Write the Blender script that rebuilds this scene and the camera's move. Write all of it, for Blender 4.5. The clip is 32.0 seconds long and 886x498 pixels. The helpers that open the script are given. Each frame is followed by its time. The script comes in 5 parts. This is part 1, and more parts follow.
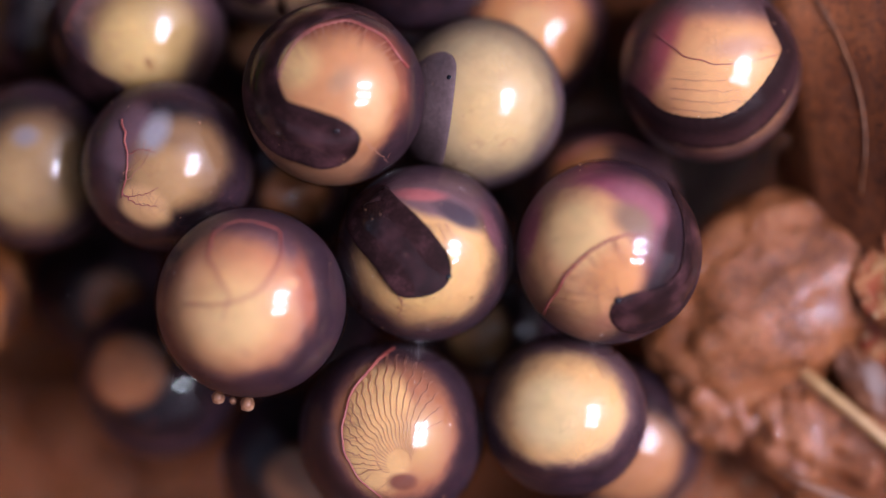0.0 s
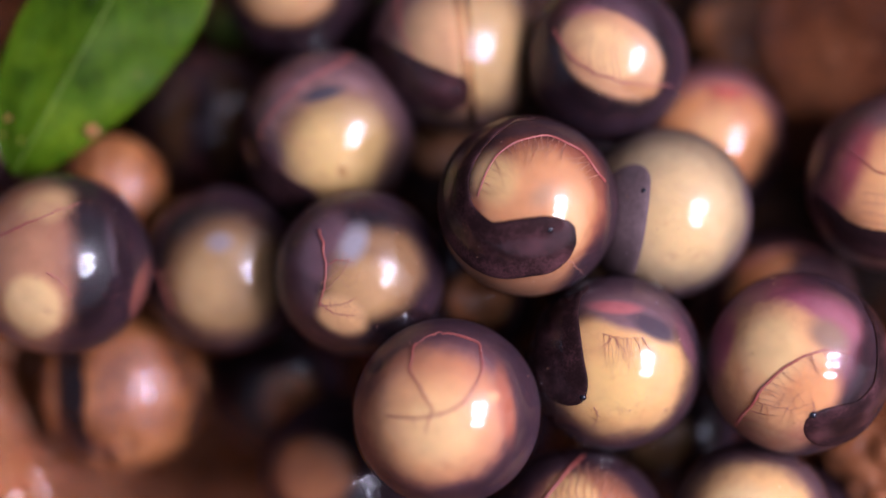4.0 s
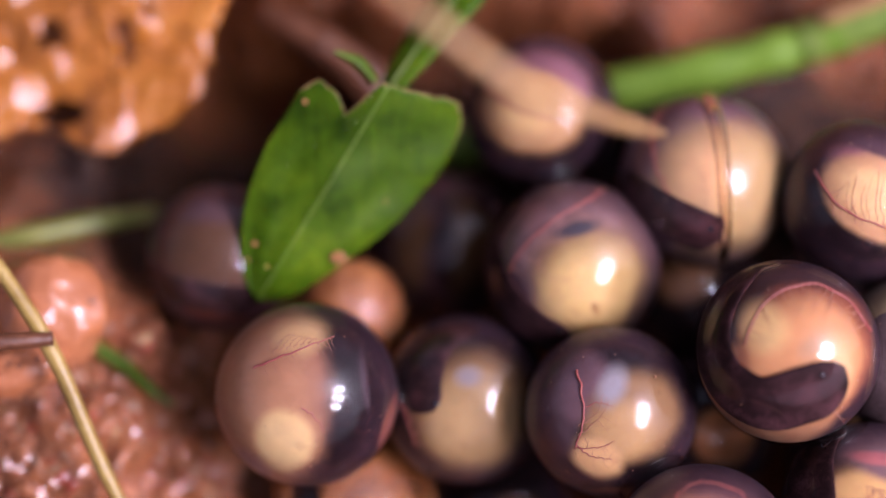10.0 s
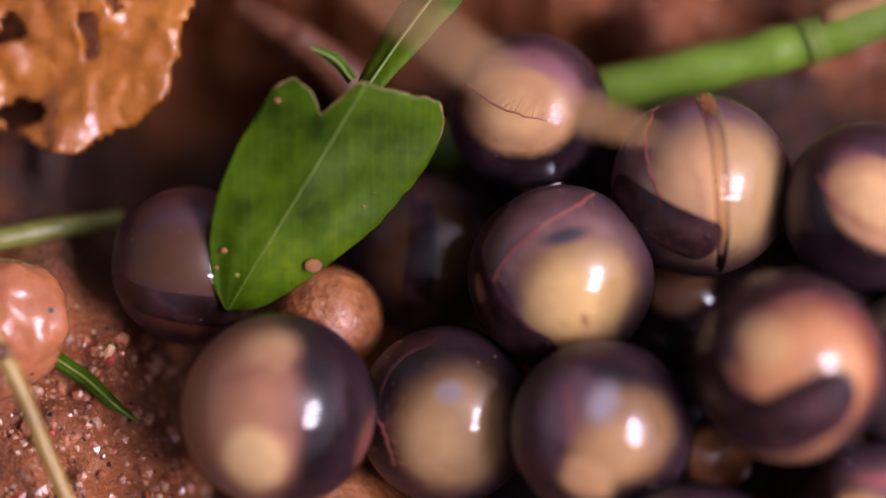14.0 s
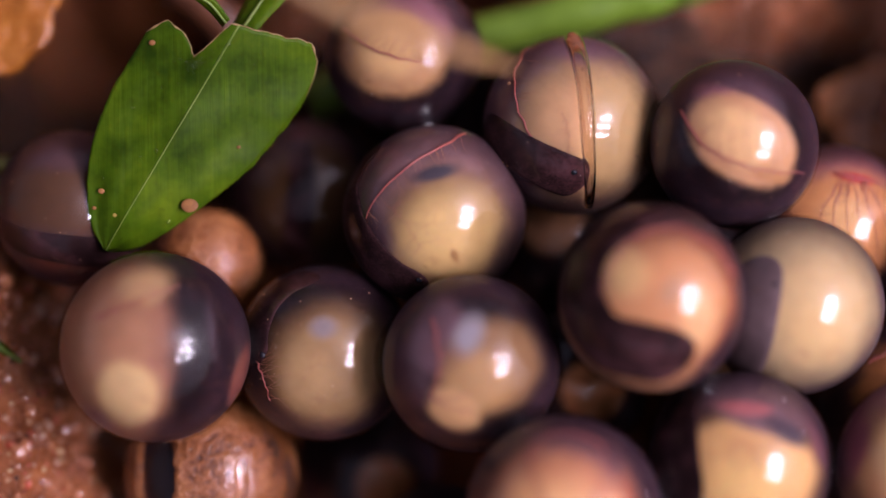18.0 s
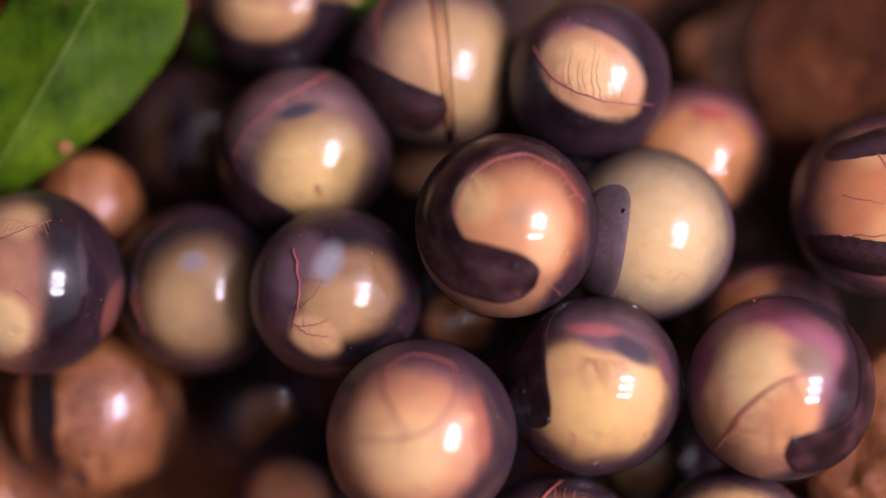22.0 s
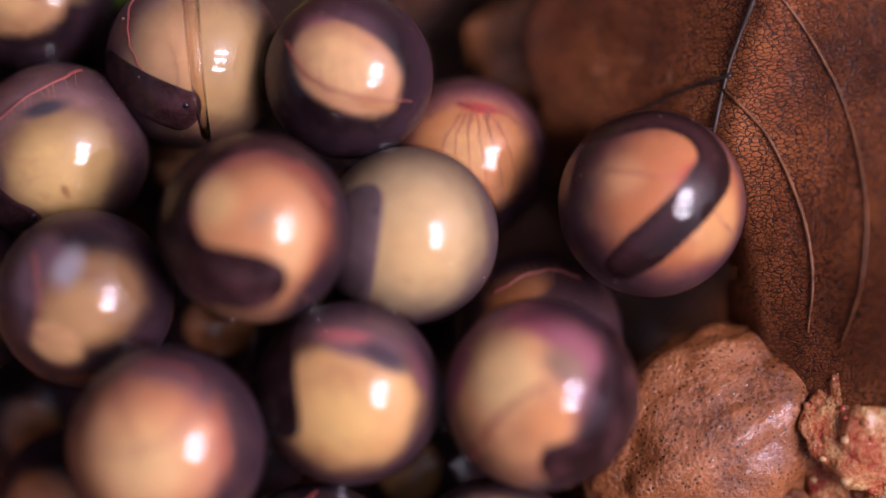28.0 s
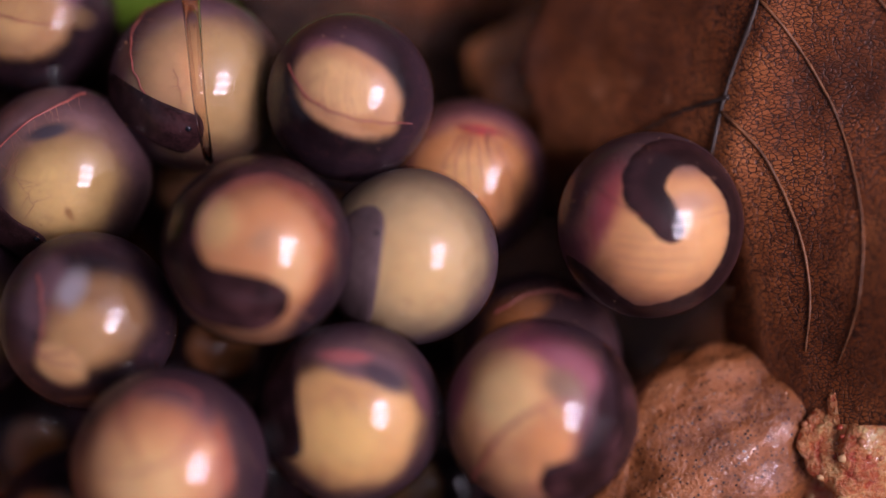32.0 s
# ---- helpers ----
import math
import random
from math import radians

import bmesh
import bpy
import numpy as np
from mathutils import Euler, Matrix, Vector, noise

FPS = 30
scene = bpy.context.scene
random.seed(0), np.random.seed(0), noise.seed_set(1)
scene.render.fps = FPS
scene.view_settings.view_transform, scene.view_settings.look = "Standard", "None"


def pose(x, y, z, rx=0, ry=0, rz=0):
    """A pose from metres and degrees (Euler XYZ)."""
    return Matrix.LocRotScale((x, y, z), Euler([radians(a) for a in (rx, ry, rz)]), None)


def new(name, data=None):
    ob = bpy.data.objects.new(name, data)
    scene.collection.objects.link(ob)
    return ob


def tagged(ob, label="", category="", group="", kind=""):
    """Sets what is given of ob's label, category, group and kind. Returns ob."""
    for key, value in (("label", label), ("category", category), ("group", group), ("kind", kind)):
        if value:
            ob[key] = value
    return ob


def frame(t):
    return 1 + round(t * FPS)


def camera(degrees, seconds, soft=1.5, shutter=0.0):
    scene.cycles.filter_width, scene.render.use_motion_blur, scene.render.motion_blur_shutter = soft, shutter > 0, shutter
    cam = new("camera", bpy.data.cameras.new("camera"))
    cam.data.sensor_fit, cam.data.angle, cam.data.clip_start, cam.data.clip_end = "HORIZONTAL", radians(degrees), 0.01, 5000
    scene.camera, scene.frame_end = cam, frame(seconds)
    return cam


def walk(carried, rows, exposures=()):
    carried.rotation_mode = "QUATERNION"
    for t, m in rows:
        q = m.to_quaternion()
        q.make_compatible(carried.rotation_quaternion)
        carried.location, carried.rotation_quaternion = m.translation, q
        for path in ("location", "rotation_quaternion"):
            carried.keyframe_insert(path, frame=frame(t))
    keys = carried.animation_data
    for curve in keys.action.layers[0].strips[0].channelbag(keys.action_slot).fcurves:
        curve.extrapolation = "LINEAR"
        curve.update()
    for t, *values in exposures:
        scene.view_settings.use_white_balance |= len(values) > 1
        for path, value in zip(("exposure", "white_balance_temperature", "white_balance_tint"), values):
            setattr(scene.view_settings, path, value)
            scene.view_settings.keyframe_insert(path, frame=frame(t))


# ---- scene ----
cam = camera(20, 32.0)
TILT = 20


def V(u, v, w):
    """A place in the nest in millimetres: to the right, up the slope, out of the slope."""
    c, s = math.cos(radians(TILT)), math.sin(radians(TILT))
    return Vector((u, v * c - w * s, v * s + w * c)) / 1000


def at(u, v, w):
    return Matrix.Translation(V(u, v, w)) @ pose(0, 0, 0, TILT, 0, 0)


def eye(u, v, w, rx=0, ry=0, rz=0):
    return at(u, v, w) @ pose(0, 0, 0, rx, ry, rz)


PATH = [
    (0, eye(4.09, -5.47, 110.19, -0.32, -0.31, -0.97)),
    (0.5, eye(3.19, -4.98, 110.58, -0.32, -0.18, -0.70)),
    (1, eye(2.14, -4.43, 110.43, -0.32, -0.14, -0.61)),
    (1.5, eye(1.34, -3.52, 110.22, -0.39, -0.08, -0.73)),
    (2, eye(0.32, -2.70, 110.22, -0.40, -0.02, -0.76)),
    (2.5, eye(-0.45, -2.21, 110.45, -0.35, 0.05, -0.78)),
    (3, eye(-1.20, -1.98, 110.97, -0.27, 0.15, -0.53)),
    (3.5, eye(-2.23, -1.43, 111.50, -0.19, 0.11, -0.55)),
    (5.5, eye(-7.02, -0.39, 110.41, -0.21, -0.06, -0.17)),
    (6, eye(-8.44, -1.02, 109.56, -0.11, -0.00, 0.00)),
    (6.5, eye(-9.41, -1.08, 109.65, -0.08, -0.00, 0.09)),
    (7, eye(-11.24, -0.61, 109.75, -0.14, -0.02, 0.22)),
    (7.5, eye(-11.76, -0.50, 109.99, -0.06, 0.08, 0.37)),
    (8, eye(-12.57, -0.87, 109.06, -0.00, 0.05, 0.35)),
    (8.5, eye(-13.87, -0.36, 108.19, -0.11, -0.01, 0.41)),
    (9, eye(-14.13, 1.12, 108.11, -0.17, 0.16, 0.59)),
    (9.5, eye(-14.00, 3.58, 109.24, -0.24, 0.31, 0.83)),
    (10, eye(-13.83, 5.01, 109.94, -0.32, 0.18, 0.93)),
    (10.5, eye(-13.39, 5.57, 108.22, -0.33, 0.14, 0.93)),
    (11, eye(-12.88, 5.03, 106.25, -0.30, -0.01, 0.89)),
    (11.5, eye(-12.73, 4.94, 105.75, -0.22, -0.16, 0.92)),
    (12, eye(-13.50, 5.18, 105.70, -0.18, -0.23, 0.87)),
    (12.5, eye(-14.09, 5.52, 106.32, -0.17, -0.26, 1.08)),
    (13, eye(-14.27, 5.46, 105.37, -0.19, -0.22, 1.18)),
    (13.5, eye(-13.88, 5.41, 104.21, -0.23, -0.08, 1.14)),
    (15.5, eye(-11.93, 4.10, 103.81, -0.17, 0.03, 0.98)),
    (16, eye(-10.81, 3.68, 102.95, -0.09, 0.26, 0.87)),
    (16.5, eye(-9.30, 3.01, 102.55, -0.13, 0.29, 0.80)),
    (17, eye(-8.79, 3.27, 103.50, -0.29, 0.05, 0.69)),
    (17.5, eye(-8.63, 3.00, 105.31, -0.25, -0.13, 0.65)),
    (18, eye(-8.57, 2.48, 105.82, -0.12, -0.24, 0.62)),
    (18.5, eye(-7.99, 1.63, 105.93, -0.05, -0.20, 0.49)),
    (19, eye(-7.12, 1.41, 106.18, -0.08, -0.14, 0.42)),
    (19.5, eye(-6.38, 0.63, 106.99, 0.08, -0.11, 0.18)),
    (20, eye(-5.60, 0.23, 107.70, 0.31, 0.02, 0.17)),
    (20.5, eye(-4.56, -0.43, 108.29, 0.45, 0.18, 0.13)),
    (21, eye(-3.64, -1.43, 109.47, 0.63, 0.29, 0.05)),
    (21.5, eye(-2.76, -1.76, 109.96, 0.64, 0.38, -0.05)),
    (22, eye(-1.65, -1.64, 109.56, 0.62, 0.41, -0.15)),
    (22.5, eye(0.80, -1.25, 109.41, 0.55, 0.25, -0.45)),
    (23, eye(2.04, -1.01, 108.94, 0.52, 0.05, -0.49)),
    (23.5, eye(3.18, -0.84, 109.03, 0.52, -0.00, -0.71)),
    (24, eye(4.07, -0.64, 109.14, 0.43, -0.06, -0.75)),
    (24.5, eye(5.25, 0.04, 109.90, 0.27, -0.13, -0.88)),
    (26.5, eye(5.31, 0.28, 110.35, 0.04, -0.06, -0.57)),
    (27, eye(7.23, 0.14, 107.09, 0.21, 0.11, -0.32)),
    (27.5, eye(7.76, 0.01, 105.19, 0.09, 0.09, -0.32)),
    (28, eye(7.75, -0.42, 105.70, -0.03, 0.05, -0.47)),
    (28.5, eye(7.72, -0.10, 106.29, 0.05, -0.11, -0.47)),
    (29, eye(7.88, -0.13, 106.67, 0.10, -0.17, -0.50)),
    (29.5, eye(7.76, -0.16, 106.45, 0.08, -0.14, -0.54)),
    (30, eye(7.69, -0.23, 106.06, 0.10, -0.11, -0.55)),
    (30.5, eye(7.78, -0.22, 105.76, 0.05, -0.16, -0.54)),
    (31, eye(7.76, -0.13, 105.91, 0.15, -0.11, -0.56)),
    (31.5, eye(7.82, 0.15, 106.45, 0.24, -0.05, -0.60)),
    (32, eye(7.66, -0.17, 106.61, 0.31, 0.01, -0.58)),
]

walk(cam, PATH, [(0, 0.32, 5450, 27), (2.5, 0.26, 5450, 28), (5.5, 0.74, 5500, 34), (9, 0.72, 5600, 35), (10.5, 0.7, 5700, 37), (12, 0.44, 5850, 39), (16, 0.3, 5900, 40), (19, 0.22, 5900, 40), (22, 0.34, 5850, 37), (24, 0.14, 5850, 37), (26.5, 0.13, 5950, 39), (30, 0.1, 6000, 40), (32, -0.2, 6000, 39)])
cam.data.dof.use_dof = True
cam.data.dof.focus_distance = 0.1034
cam.data.dof.aperture_fstop = 11

# ---- light ----
world = bpy.data.worlds.new("sky")
scene.world = world
world.use_nodes = True
wn = world.node_tree.nodes
sky = wn.new("ShaderNodeTexSky")
sky.sky_type, sky.sun_disc = "NISHITA", False
sky.sun_elevation, sky.sun_rotation = radians(50), radians(100)
sky.air_density, sky.dust_density, sky.ozone_density = 0.6, 6.0, 0.5
haze = wn.new("ShaderNodeHueSaturation")
haze.inputs["Saturation"].default_value = 0.4
world.node_tree.links.new(sky.outputs[0], haze.inputs["Color"])
world.node_tree.links.new(haze.outputs[0], wn["Background"].inputs[0])
wn["Background"].inputs[1].default_value = 0.08

# the photographer's lamp: two columns of three bright bars, beside the lens
LAMP_AT, LAMP_TO = (132, -6, 178), (-4, 0, 2)
out = (V(*LAMP_AT) - V(*LAMP_TO)).normalized()
side = V(0, 1, 0).cross(out).normalized()
lamp_pose = Matrix.Translation(V(*LAMP_AT)) @ Matrix((side, out.cross(side), out)).transposed().to_4x4()
for col in (-1, 1):
    for row in (-1, 0, 1):
        data = bpy.data.lights.new("lamp_bar", "AREA")
        data.shape, data.size, data.size_y = "RECTANGLE", 0.028, 0.020
        data.energy, data.color = 0.078, (1.0, 0.95, 0.92)
        ob = new("lamp_bar", data)
        ob.matrix_world = lamp_pose @ Matrix.Translation((col * 0.0175 + row * 0.009, row * 0.040, 0))

# ---- materials ----
def material(name):
    m = bpy.data.materials.new(name)
    m.use_nodes = True
    return m, m.node_tree.nodes, m.node_tree.links, m.node_tree.nodes["Principled BSDF"]


def node(nodes, links, kind, props=None, **ins):
    n = nodes.new(kind)
    for k, val in (props or {}).items():
        setattr(n, k, val)
    for k, val in ins.items():
        s = n.inputs[int(k[1:])] if k[0] == "i" and k[1:].isdigit() else n.inputs[k]
        if isinstance(val, bpy.types.NodeSocket):
            links.new(val, s)
        else:
            s.default_value = val
    return n


def noise_out(nodes, links, co, scale, detail=4.0, rough=0.6):
    return node(nodes, links, "ShaderNodeTexNoise", Vector=co, Scale=scale, Detail=detail, Roughness=rough).outputs[0]


def ramp(nodes, links, fac, stops):
    n = nodes.new("ShaderNodeValToRGB")
    e = n.color_ramp.elements
    while len(e) < len(stops):
        e.new(0.5)
    for el, (p, col) in zip(e, stops):
        el.position, el.color = p, (*col, 1)
    links.new(fac, n.inputs[0])
    return n.outputs[0]


def mixc(nodes, links, fac, a, b):
    n = nodes.new("ShaderNodeMixRGB")
    for s, val in zip(n.inputs, (fac, a, b)):
        if isinstance(val, bpy.types.NodeSocket):
            links.new(val, s)
        elif isinstance(val, tuple):
            s.default_value = (*val, 1)
        else:
            s.default_value = val
    return n.outputs[0]


def math_(nodes, links, op, a, b=0.0, c=0.0):
    n = nodes.new("ShaderNodeMath")
    n.operation = op
    for s, val in zip(n.inputs, (a, b, c)):
        if isinstance(val, bpy.types.NodeSocket):
            links.new(val, s)
        else:
            s.default_value = val
    return n.outputs[0]


def bump(nodes, links, height, strength, dist):
    return node(nodes, links, "ShaderNodeBump", Strength=strength, Distance=dist, Height=height).outputs[0]


def mottled(name, stops, scale=1500, rough=(0.3, 0.6), relief=0.0002, fine=9000, sss=0.0, spec=0.5, speck=None, wet=0.0):
    """An uneven natural surface: two scales of colour, gloss and relief."""
    m, nd, lk, p = material(name)
    co = node(nd, lk, "ShaderNodeTexCoord").outputs["Object"]
    big = noise_out(nd, lk, co, scale, 6)
    small = noise_out(nd, lk, co, fine, 4)
    fac = math_(nd, lk, "ADD", math_(nd, lk, "MULTIPLY", big, 0.7), math_(nd, lk, "MULTIPLY", small, 0.3))
    col = ramp(nd, lk, fac, stops)
    if speck:
        vo = node(nd, lk, "ShaderNodeTexVoronoi", Vector=co, Scale=speck[0])
        pick = math_(nd, lk, "MULTIPLY", math_(nd, lk, "LESS_THAN", vo.outputs["Distance"], 0.33), math_(nd, lk, "GREATER_THAN", node(nd, lk, "ShaderNodeSeparateColor", Color=vo.outputs["Color"]).outputs[0], speck[1]))
        tint = ramp(nd, lk, node(nd, lk, "ShaderNodeSeparateColor", Color=vo.outputs["Color"]).outputs[1], speck[2])
        col = mixc(nd, lk, pick, col, tint)
    lk.new(col, p.inputs["Base Color"])
    lk.new(node(nd, lk, "ShaderNodeMapRange", Value=small, i3=rough[0], i4=rough[1]).outputs[0], p.inputs["Roughness"])
    p.inputs["Specular IOR Level"].default_value = spec
    if relief:
        lk.new(bump(nd, lk, fac, 0.8, relief), p.inputs["Normal"])
    if wet:
        # a film of water over the lumps
        p.inputs["Coat Weight"].default_value = wet
        p.inputs["Coat Roughness"].default_value = 0.03
        lk.new(bump(nd, lk, noise_out(nd, lk, co, 1600, 3), 0.7, 0.00018), p.inputs["Coat Normal"])
    if sss:
        p.inputs["Subsurface Weight"].default_value = sss
        p.inputs["Subsurface Radius"].default_value = (1.0, 0.4, 0.2)
        p.inputs["Subsurface Scale"].default_value = 0.0006
    return m


MUD = mottled("wet_laterite_mud", [(0.3, (0.11, 0.028, 0.007)), (0.5, (0.3, 0.092, 0.027)), (0.72, (0.46, 0.165, 0.055))], 320, (0.0, 0.36), 0.0016, 5200, speck=(2900, 0.6, [(0.3, (0.03, 0.025, 0.02)), (0.6, (0.45, 0.09, 0.04)), (0.9, (0.6, 0.4, 0.2))]), wet=0.2)
CLAY = mottled("smooth_wet_clay", [(0.34, (0.12, 0.036, 0.011)), (0.52, (0.33, 0.11, 0.034)), (0.7, (0.46, 0.18, 0.068))], 420, (0.0, 0.36), 0.0007, 5200, speck=(5200, 0.5, [(0.3, (0.05, 0.025, 0.012)), (0.7, (0.16, 0.06, 0.028))]), wet=0.4)
EMBRYO = mottled("dark_embryo_skin", [(0.36, (0.01, 0.0045, 0.0045)), (0.5, (0.026, 0.011, 0.0112)), (0.64, (0.08, 0.031, 0.033))], 620, (0.5, 0.75), 0.00002, 9000, spec=0.05)
EMBRYO_PALE = mottled("mauve_embryo_skin", [(0.3, (0.07, 0.045, 0.045)), (0.52, (0.13, 0.085, 0.084)), (0.74, (0.22, 0.145, 0.14))], 450, (0.5, 0.7), 0.00002, 5200, spec=0.05)
EYE = mottled("embryo_eye", [(0.3, (0.004, 0.004, 0.006)), (0.7, (0.012, 0.012, 0.018))], 2000, (0.2, 0.3), 0)
BLOOD = mottled("blood_vessel", [(0.3, (0.24, 0.04, 0.034)), (0.7, (0.38, 0.11, 0.08))], 1500, (0.35, 0.5), 0)
FINE = mottled("fine_vessel", [(0.3, (0.3, 0.11, 0.06)), (0.7, (0.42, 0.18, 0.1))], 1500, (0.4, 0.5), 0)


def clear(name, tint, ior, rough, relief=0.0):
    """A clear wet skin: it lets light straight through and shines by its angle."""
    m, nd, lk, p = material(name)
    nd.remove(p)
    out = nd["Material Output"]
    tr = node(nd, lk, "ShaderNodeBsdfTransparent", Color=(*tint, 1))
    gl = node(nd, lk, "ShaderNodeBsdfGlossy", Roughness=rough)
    lw = node(nd, lk, "ShaderNodeLayerWeight", Blend=0.5)
    f0 = ((ior - 1) / (ior + 1)) ** 2
    fr = math_(nd, lk, "MULTIPLY_ADD", math_(nd, lk, "POWER", lw.outputs["Facing"], 5.0), 0.5 - f0, f0)
    if relief:
        co = node(nd, lk, "ShaderNodeTexCoord").outputs["Object"]
        b = bump(nd, lk, noise_out(nd, lk, co, 1900, 3), 0.5, relief)
        lk.new(b, gl.inputs["Normal"])
        lk.new(b, lw.inputs["Normal"])
    mx = node(nd, lk, "ShaderNodeMixShader", i0=fr, i1=tr.outputs[0], i2=gl.outputs[0])
    lk.new(mx.outputs[0], out.inputs[0])
    return m


CAPSULE = clear("egg_capsule", (0.97, 0.96, 0.96), 1.54, 0.006, 0.000006)
CAPSULE_ROUGH = clear("dimpled_egg_capsule", (0.97, 0.96, 0.96), 1.54, 0.01, 0.00004)
CORD, nd, lk, p = material("jelly_cord_skin")
gb = node(nd, lk, "ShaderNodeBsdfGlass", Color=(0.86, 0.8, 0.75, 1), Roughness=0.05, IOR=1.22)
lk.new(gb.outputs[0], nd["Material Output"].inputs[0])
WATER = clear("water_film", (0.95, 0.93, 0.92), 1.38, 0.03)

DARK, DUSK = (0.013, 0.0062, 0.0074), (0.027, 0.013, 0.0155)
CREAM, YOLK = (0.82, 0.54, 0.29), (0.82, 0.58, 0.27)


def yolk_skin(name, base, patches, R, rim=0.88, far=()):
    """Yolk under its skin: pigment patches (x, y, half-axes, turn, softness, colour) over the base colour, in units of the egg's radius."""
    m, nd, lk, p = material(name)
    co = node(nd, lk, "ShaderNodeTexCoord").outputs["Object"]
    sc = node(nd, lk, "ShaderNodeVectorMath", {"operation": "SCALE"}, Vector=co, Scale=1000 / R).outputs[0]
    wob = noise_out(nd, lk, sc, 2.6, 5)
    fine = noise_out(nd, lk, sc, 16, 4)
    col = ramp(nd, lk, wob, [(0.3, tuple(c * 0.6 for c in base)), (0.55, base), (0.75, tuple(min(1, c * 1.6) for c in base))])
    xyz = node(nd, lk, "ShaderNodeSeparateXYZ", Vector=sc)
    front = math_(nd, lk, "GREATER_THAN", xyz.outputs[2], -0.15)
    layers = []
    for x, y, a, b, turn, soft, c in patches:
        soft = max(soft * 0.9, 0.13)
        k = 1.0 - 0.75 * soft
        c = (c[0] * 0.86, c[1] * 0.77, c[2] * 0.56) if c[1] > c[2] * 1.15 else c
        layers.append((x, y, a * k, b * k, turn, soft, c))
    away = node(nd, lk, "ShaderNodeVectorMath", {"operation": "MULTIPLY"}, i0=sc, i1=(-1, 1, -1)).outputs[0]
    behind = math_(nd, lk, "LESS_THAN", xyz.outputs[2], 0.15)
    layers = [(sc, front, one) for one in layers] + [(away, behind, one) for one in [(*q[:6], (q[6][0] * 0.9, q[6][1] * 0.82, q[6][2] * 0.7)) for q in far]]
    for face, front, (x, y, a, b, turn, soft, c) in layers:
        mp = node(nd, lk, "ShaderNodeMapping", {"vector_type": "TEXTURE"}, Vector=face, Location=(x, y, 0), Rotation=(0, 0, radians(turn)), Scale=(a, b, 1e6))
        d = node(nd, lk, "ShaderNodeVectorMath", {"operation": "LENGTH"}, Vector=mp.outputs[0]).outputs["Value"]
        d = math_(nd, lk, "ADD", d, math_(nd, lk, "MULTIPLY_ADD", wob, 0.24, -0.12))
        d = math_(nd, lk, "ADD", d, math_(nd, lk, "MULTIPLY_ADD", fine, 0.06, -0.03))
        f = node(nd, lk, "ShaderNodeMapRange", {"interpolation_type": "SMOOTHSTEP"}, Value=d, i1=1 + soft, i2=1 - soft).outputs[0]
        f = math_(nd, lk, "MULTIPLY", f, front)
        tint = mixc(nd, lk, fine, tuple(v * 0.92 for v in c), tuple(min(1, v * 1.07) for v in c))
        col = mixc(nd, lk, f, col, tint)
    # dusky skin round the yolk, plus the unlit limb's darkening painted towards its edge
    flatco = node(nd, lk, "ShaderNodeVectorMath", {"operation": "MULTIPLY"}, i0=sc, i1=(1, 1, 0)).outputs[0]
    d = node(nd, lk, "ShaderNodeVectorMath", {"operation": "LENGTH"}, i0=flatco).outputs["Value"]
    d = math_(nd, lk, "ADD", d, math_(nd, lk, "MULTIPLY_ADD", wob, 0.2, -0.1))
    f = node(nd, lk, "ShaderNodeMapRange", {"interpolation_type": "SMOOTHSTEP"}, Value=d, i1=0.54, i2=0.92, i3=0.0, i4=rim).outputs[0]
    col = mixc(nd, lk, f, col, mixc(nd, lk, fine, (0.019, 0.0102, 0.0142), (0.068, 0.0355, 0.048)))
    # faint branching veins and clouding under the skin
    bent = node(nd, lk, "ShaderNodeVectorMath", {"operation": "MULTIPLY_ADD"}, i0=node(nd, lk, "ShaderNodeTexNoise", Vector=sc, Scale=2.2, Detail=3.0).outputs["Color"], i1=(0.7, 0.7, 0.7), i2=sc).outputs[0]
    net = node(nd, lk, "ShaderNodeTexVoronoi", {"feature": "DISTANCE_TO_EDGE"}, Vector=bent, Scale=3.4).outputs["Distance"]
    line = node(nd, lk, "ShaderNodeMapRange", Value=net, i1=0.045, i2=0.0).outputs[0]
    line = math_(nd, lk, "MULTIPLY", line, node(nd, lk, "ShaderNodeMapRange", Value=wob, i1=0.45, i2=0.65, i3=0.0, i4=0.22).outputs[0])
    col = mixc(nd, lk, line, col, (0.2, 0.055, 0.045))
    cloud = node(nd, lk, "ShaderNodeMapRange", Value=noise_out(nd, lk, sc, 4.5, 6, 0.65), i1=0.3, i2=0.7, i3=0.9, i4=1.07).outputs[0]
    col = node(nd, lk, "ShaderNodeVectorMath", {"operation": "SCALE"}, Vector=col, Scale=cloud).outputs[0]
    lk.new(col, p.inputs["Base Color"])
    p.inputs["Roughness"].default_value = 0.5
    p.inputs["Specular IOR Level"].default_value = 0.08
    p.inputs["Subsurface Weight"].default_value = 0.35
    p.inputs["Subsurface Radius"].default_value = (1.0, 0.55, 0.35)
    p.inputs["Subsurface Scale"].default_value = 0.0004
    return m


# ---- mesh helpers ----
def smooth(bm):
    for f in bm.faces:
        f.smooth = True
    return bm


def part(name, bm, mat, parent=None, label=""):
    me = bpy.data.meshes.new(name)
    bm.to_mesh(me)
    bm.free()
    me.materials.append(mat)
    ob = new(name, me)
    ob.parent = parent
    return tagged(ob, label) if label else ob


def ball(r, seg=48, rings=32, squash=(1, 1, 1)):
    bm = bmesh.new()
    bmesh.ops.create_uvsphere(bm, u_segments=seg, v_segments=rings, radius=r / 1000)
    bmesh.ops.scale(bm, vec=squash, verts=bm.verts)
    return smooth(bm)


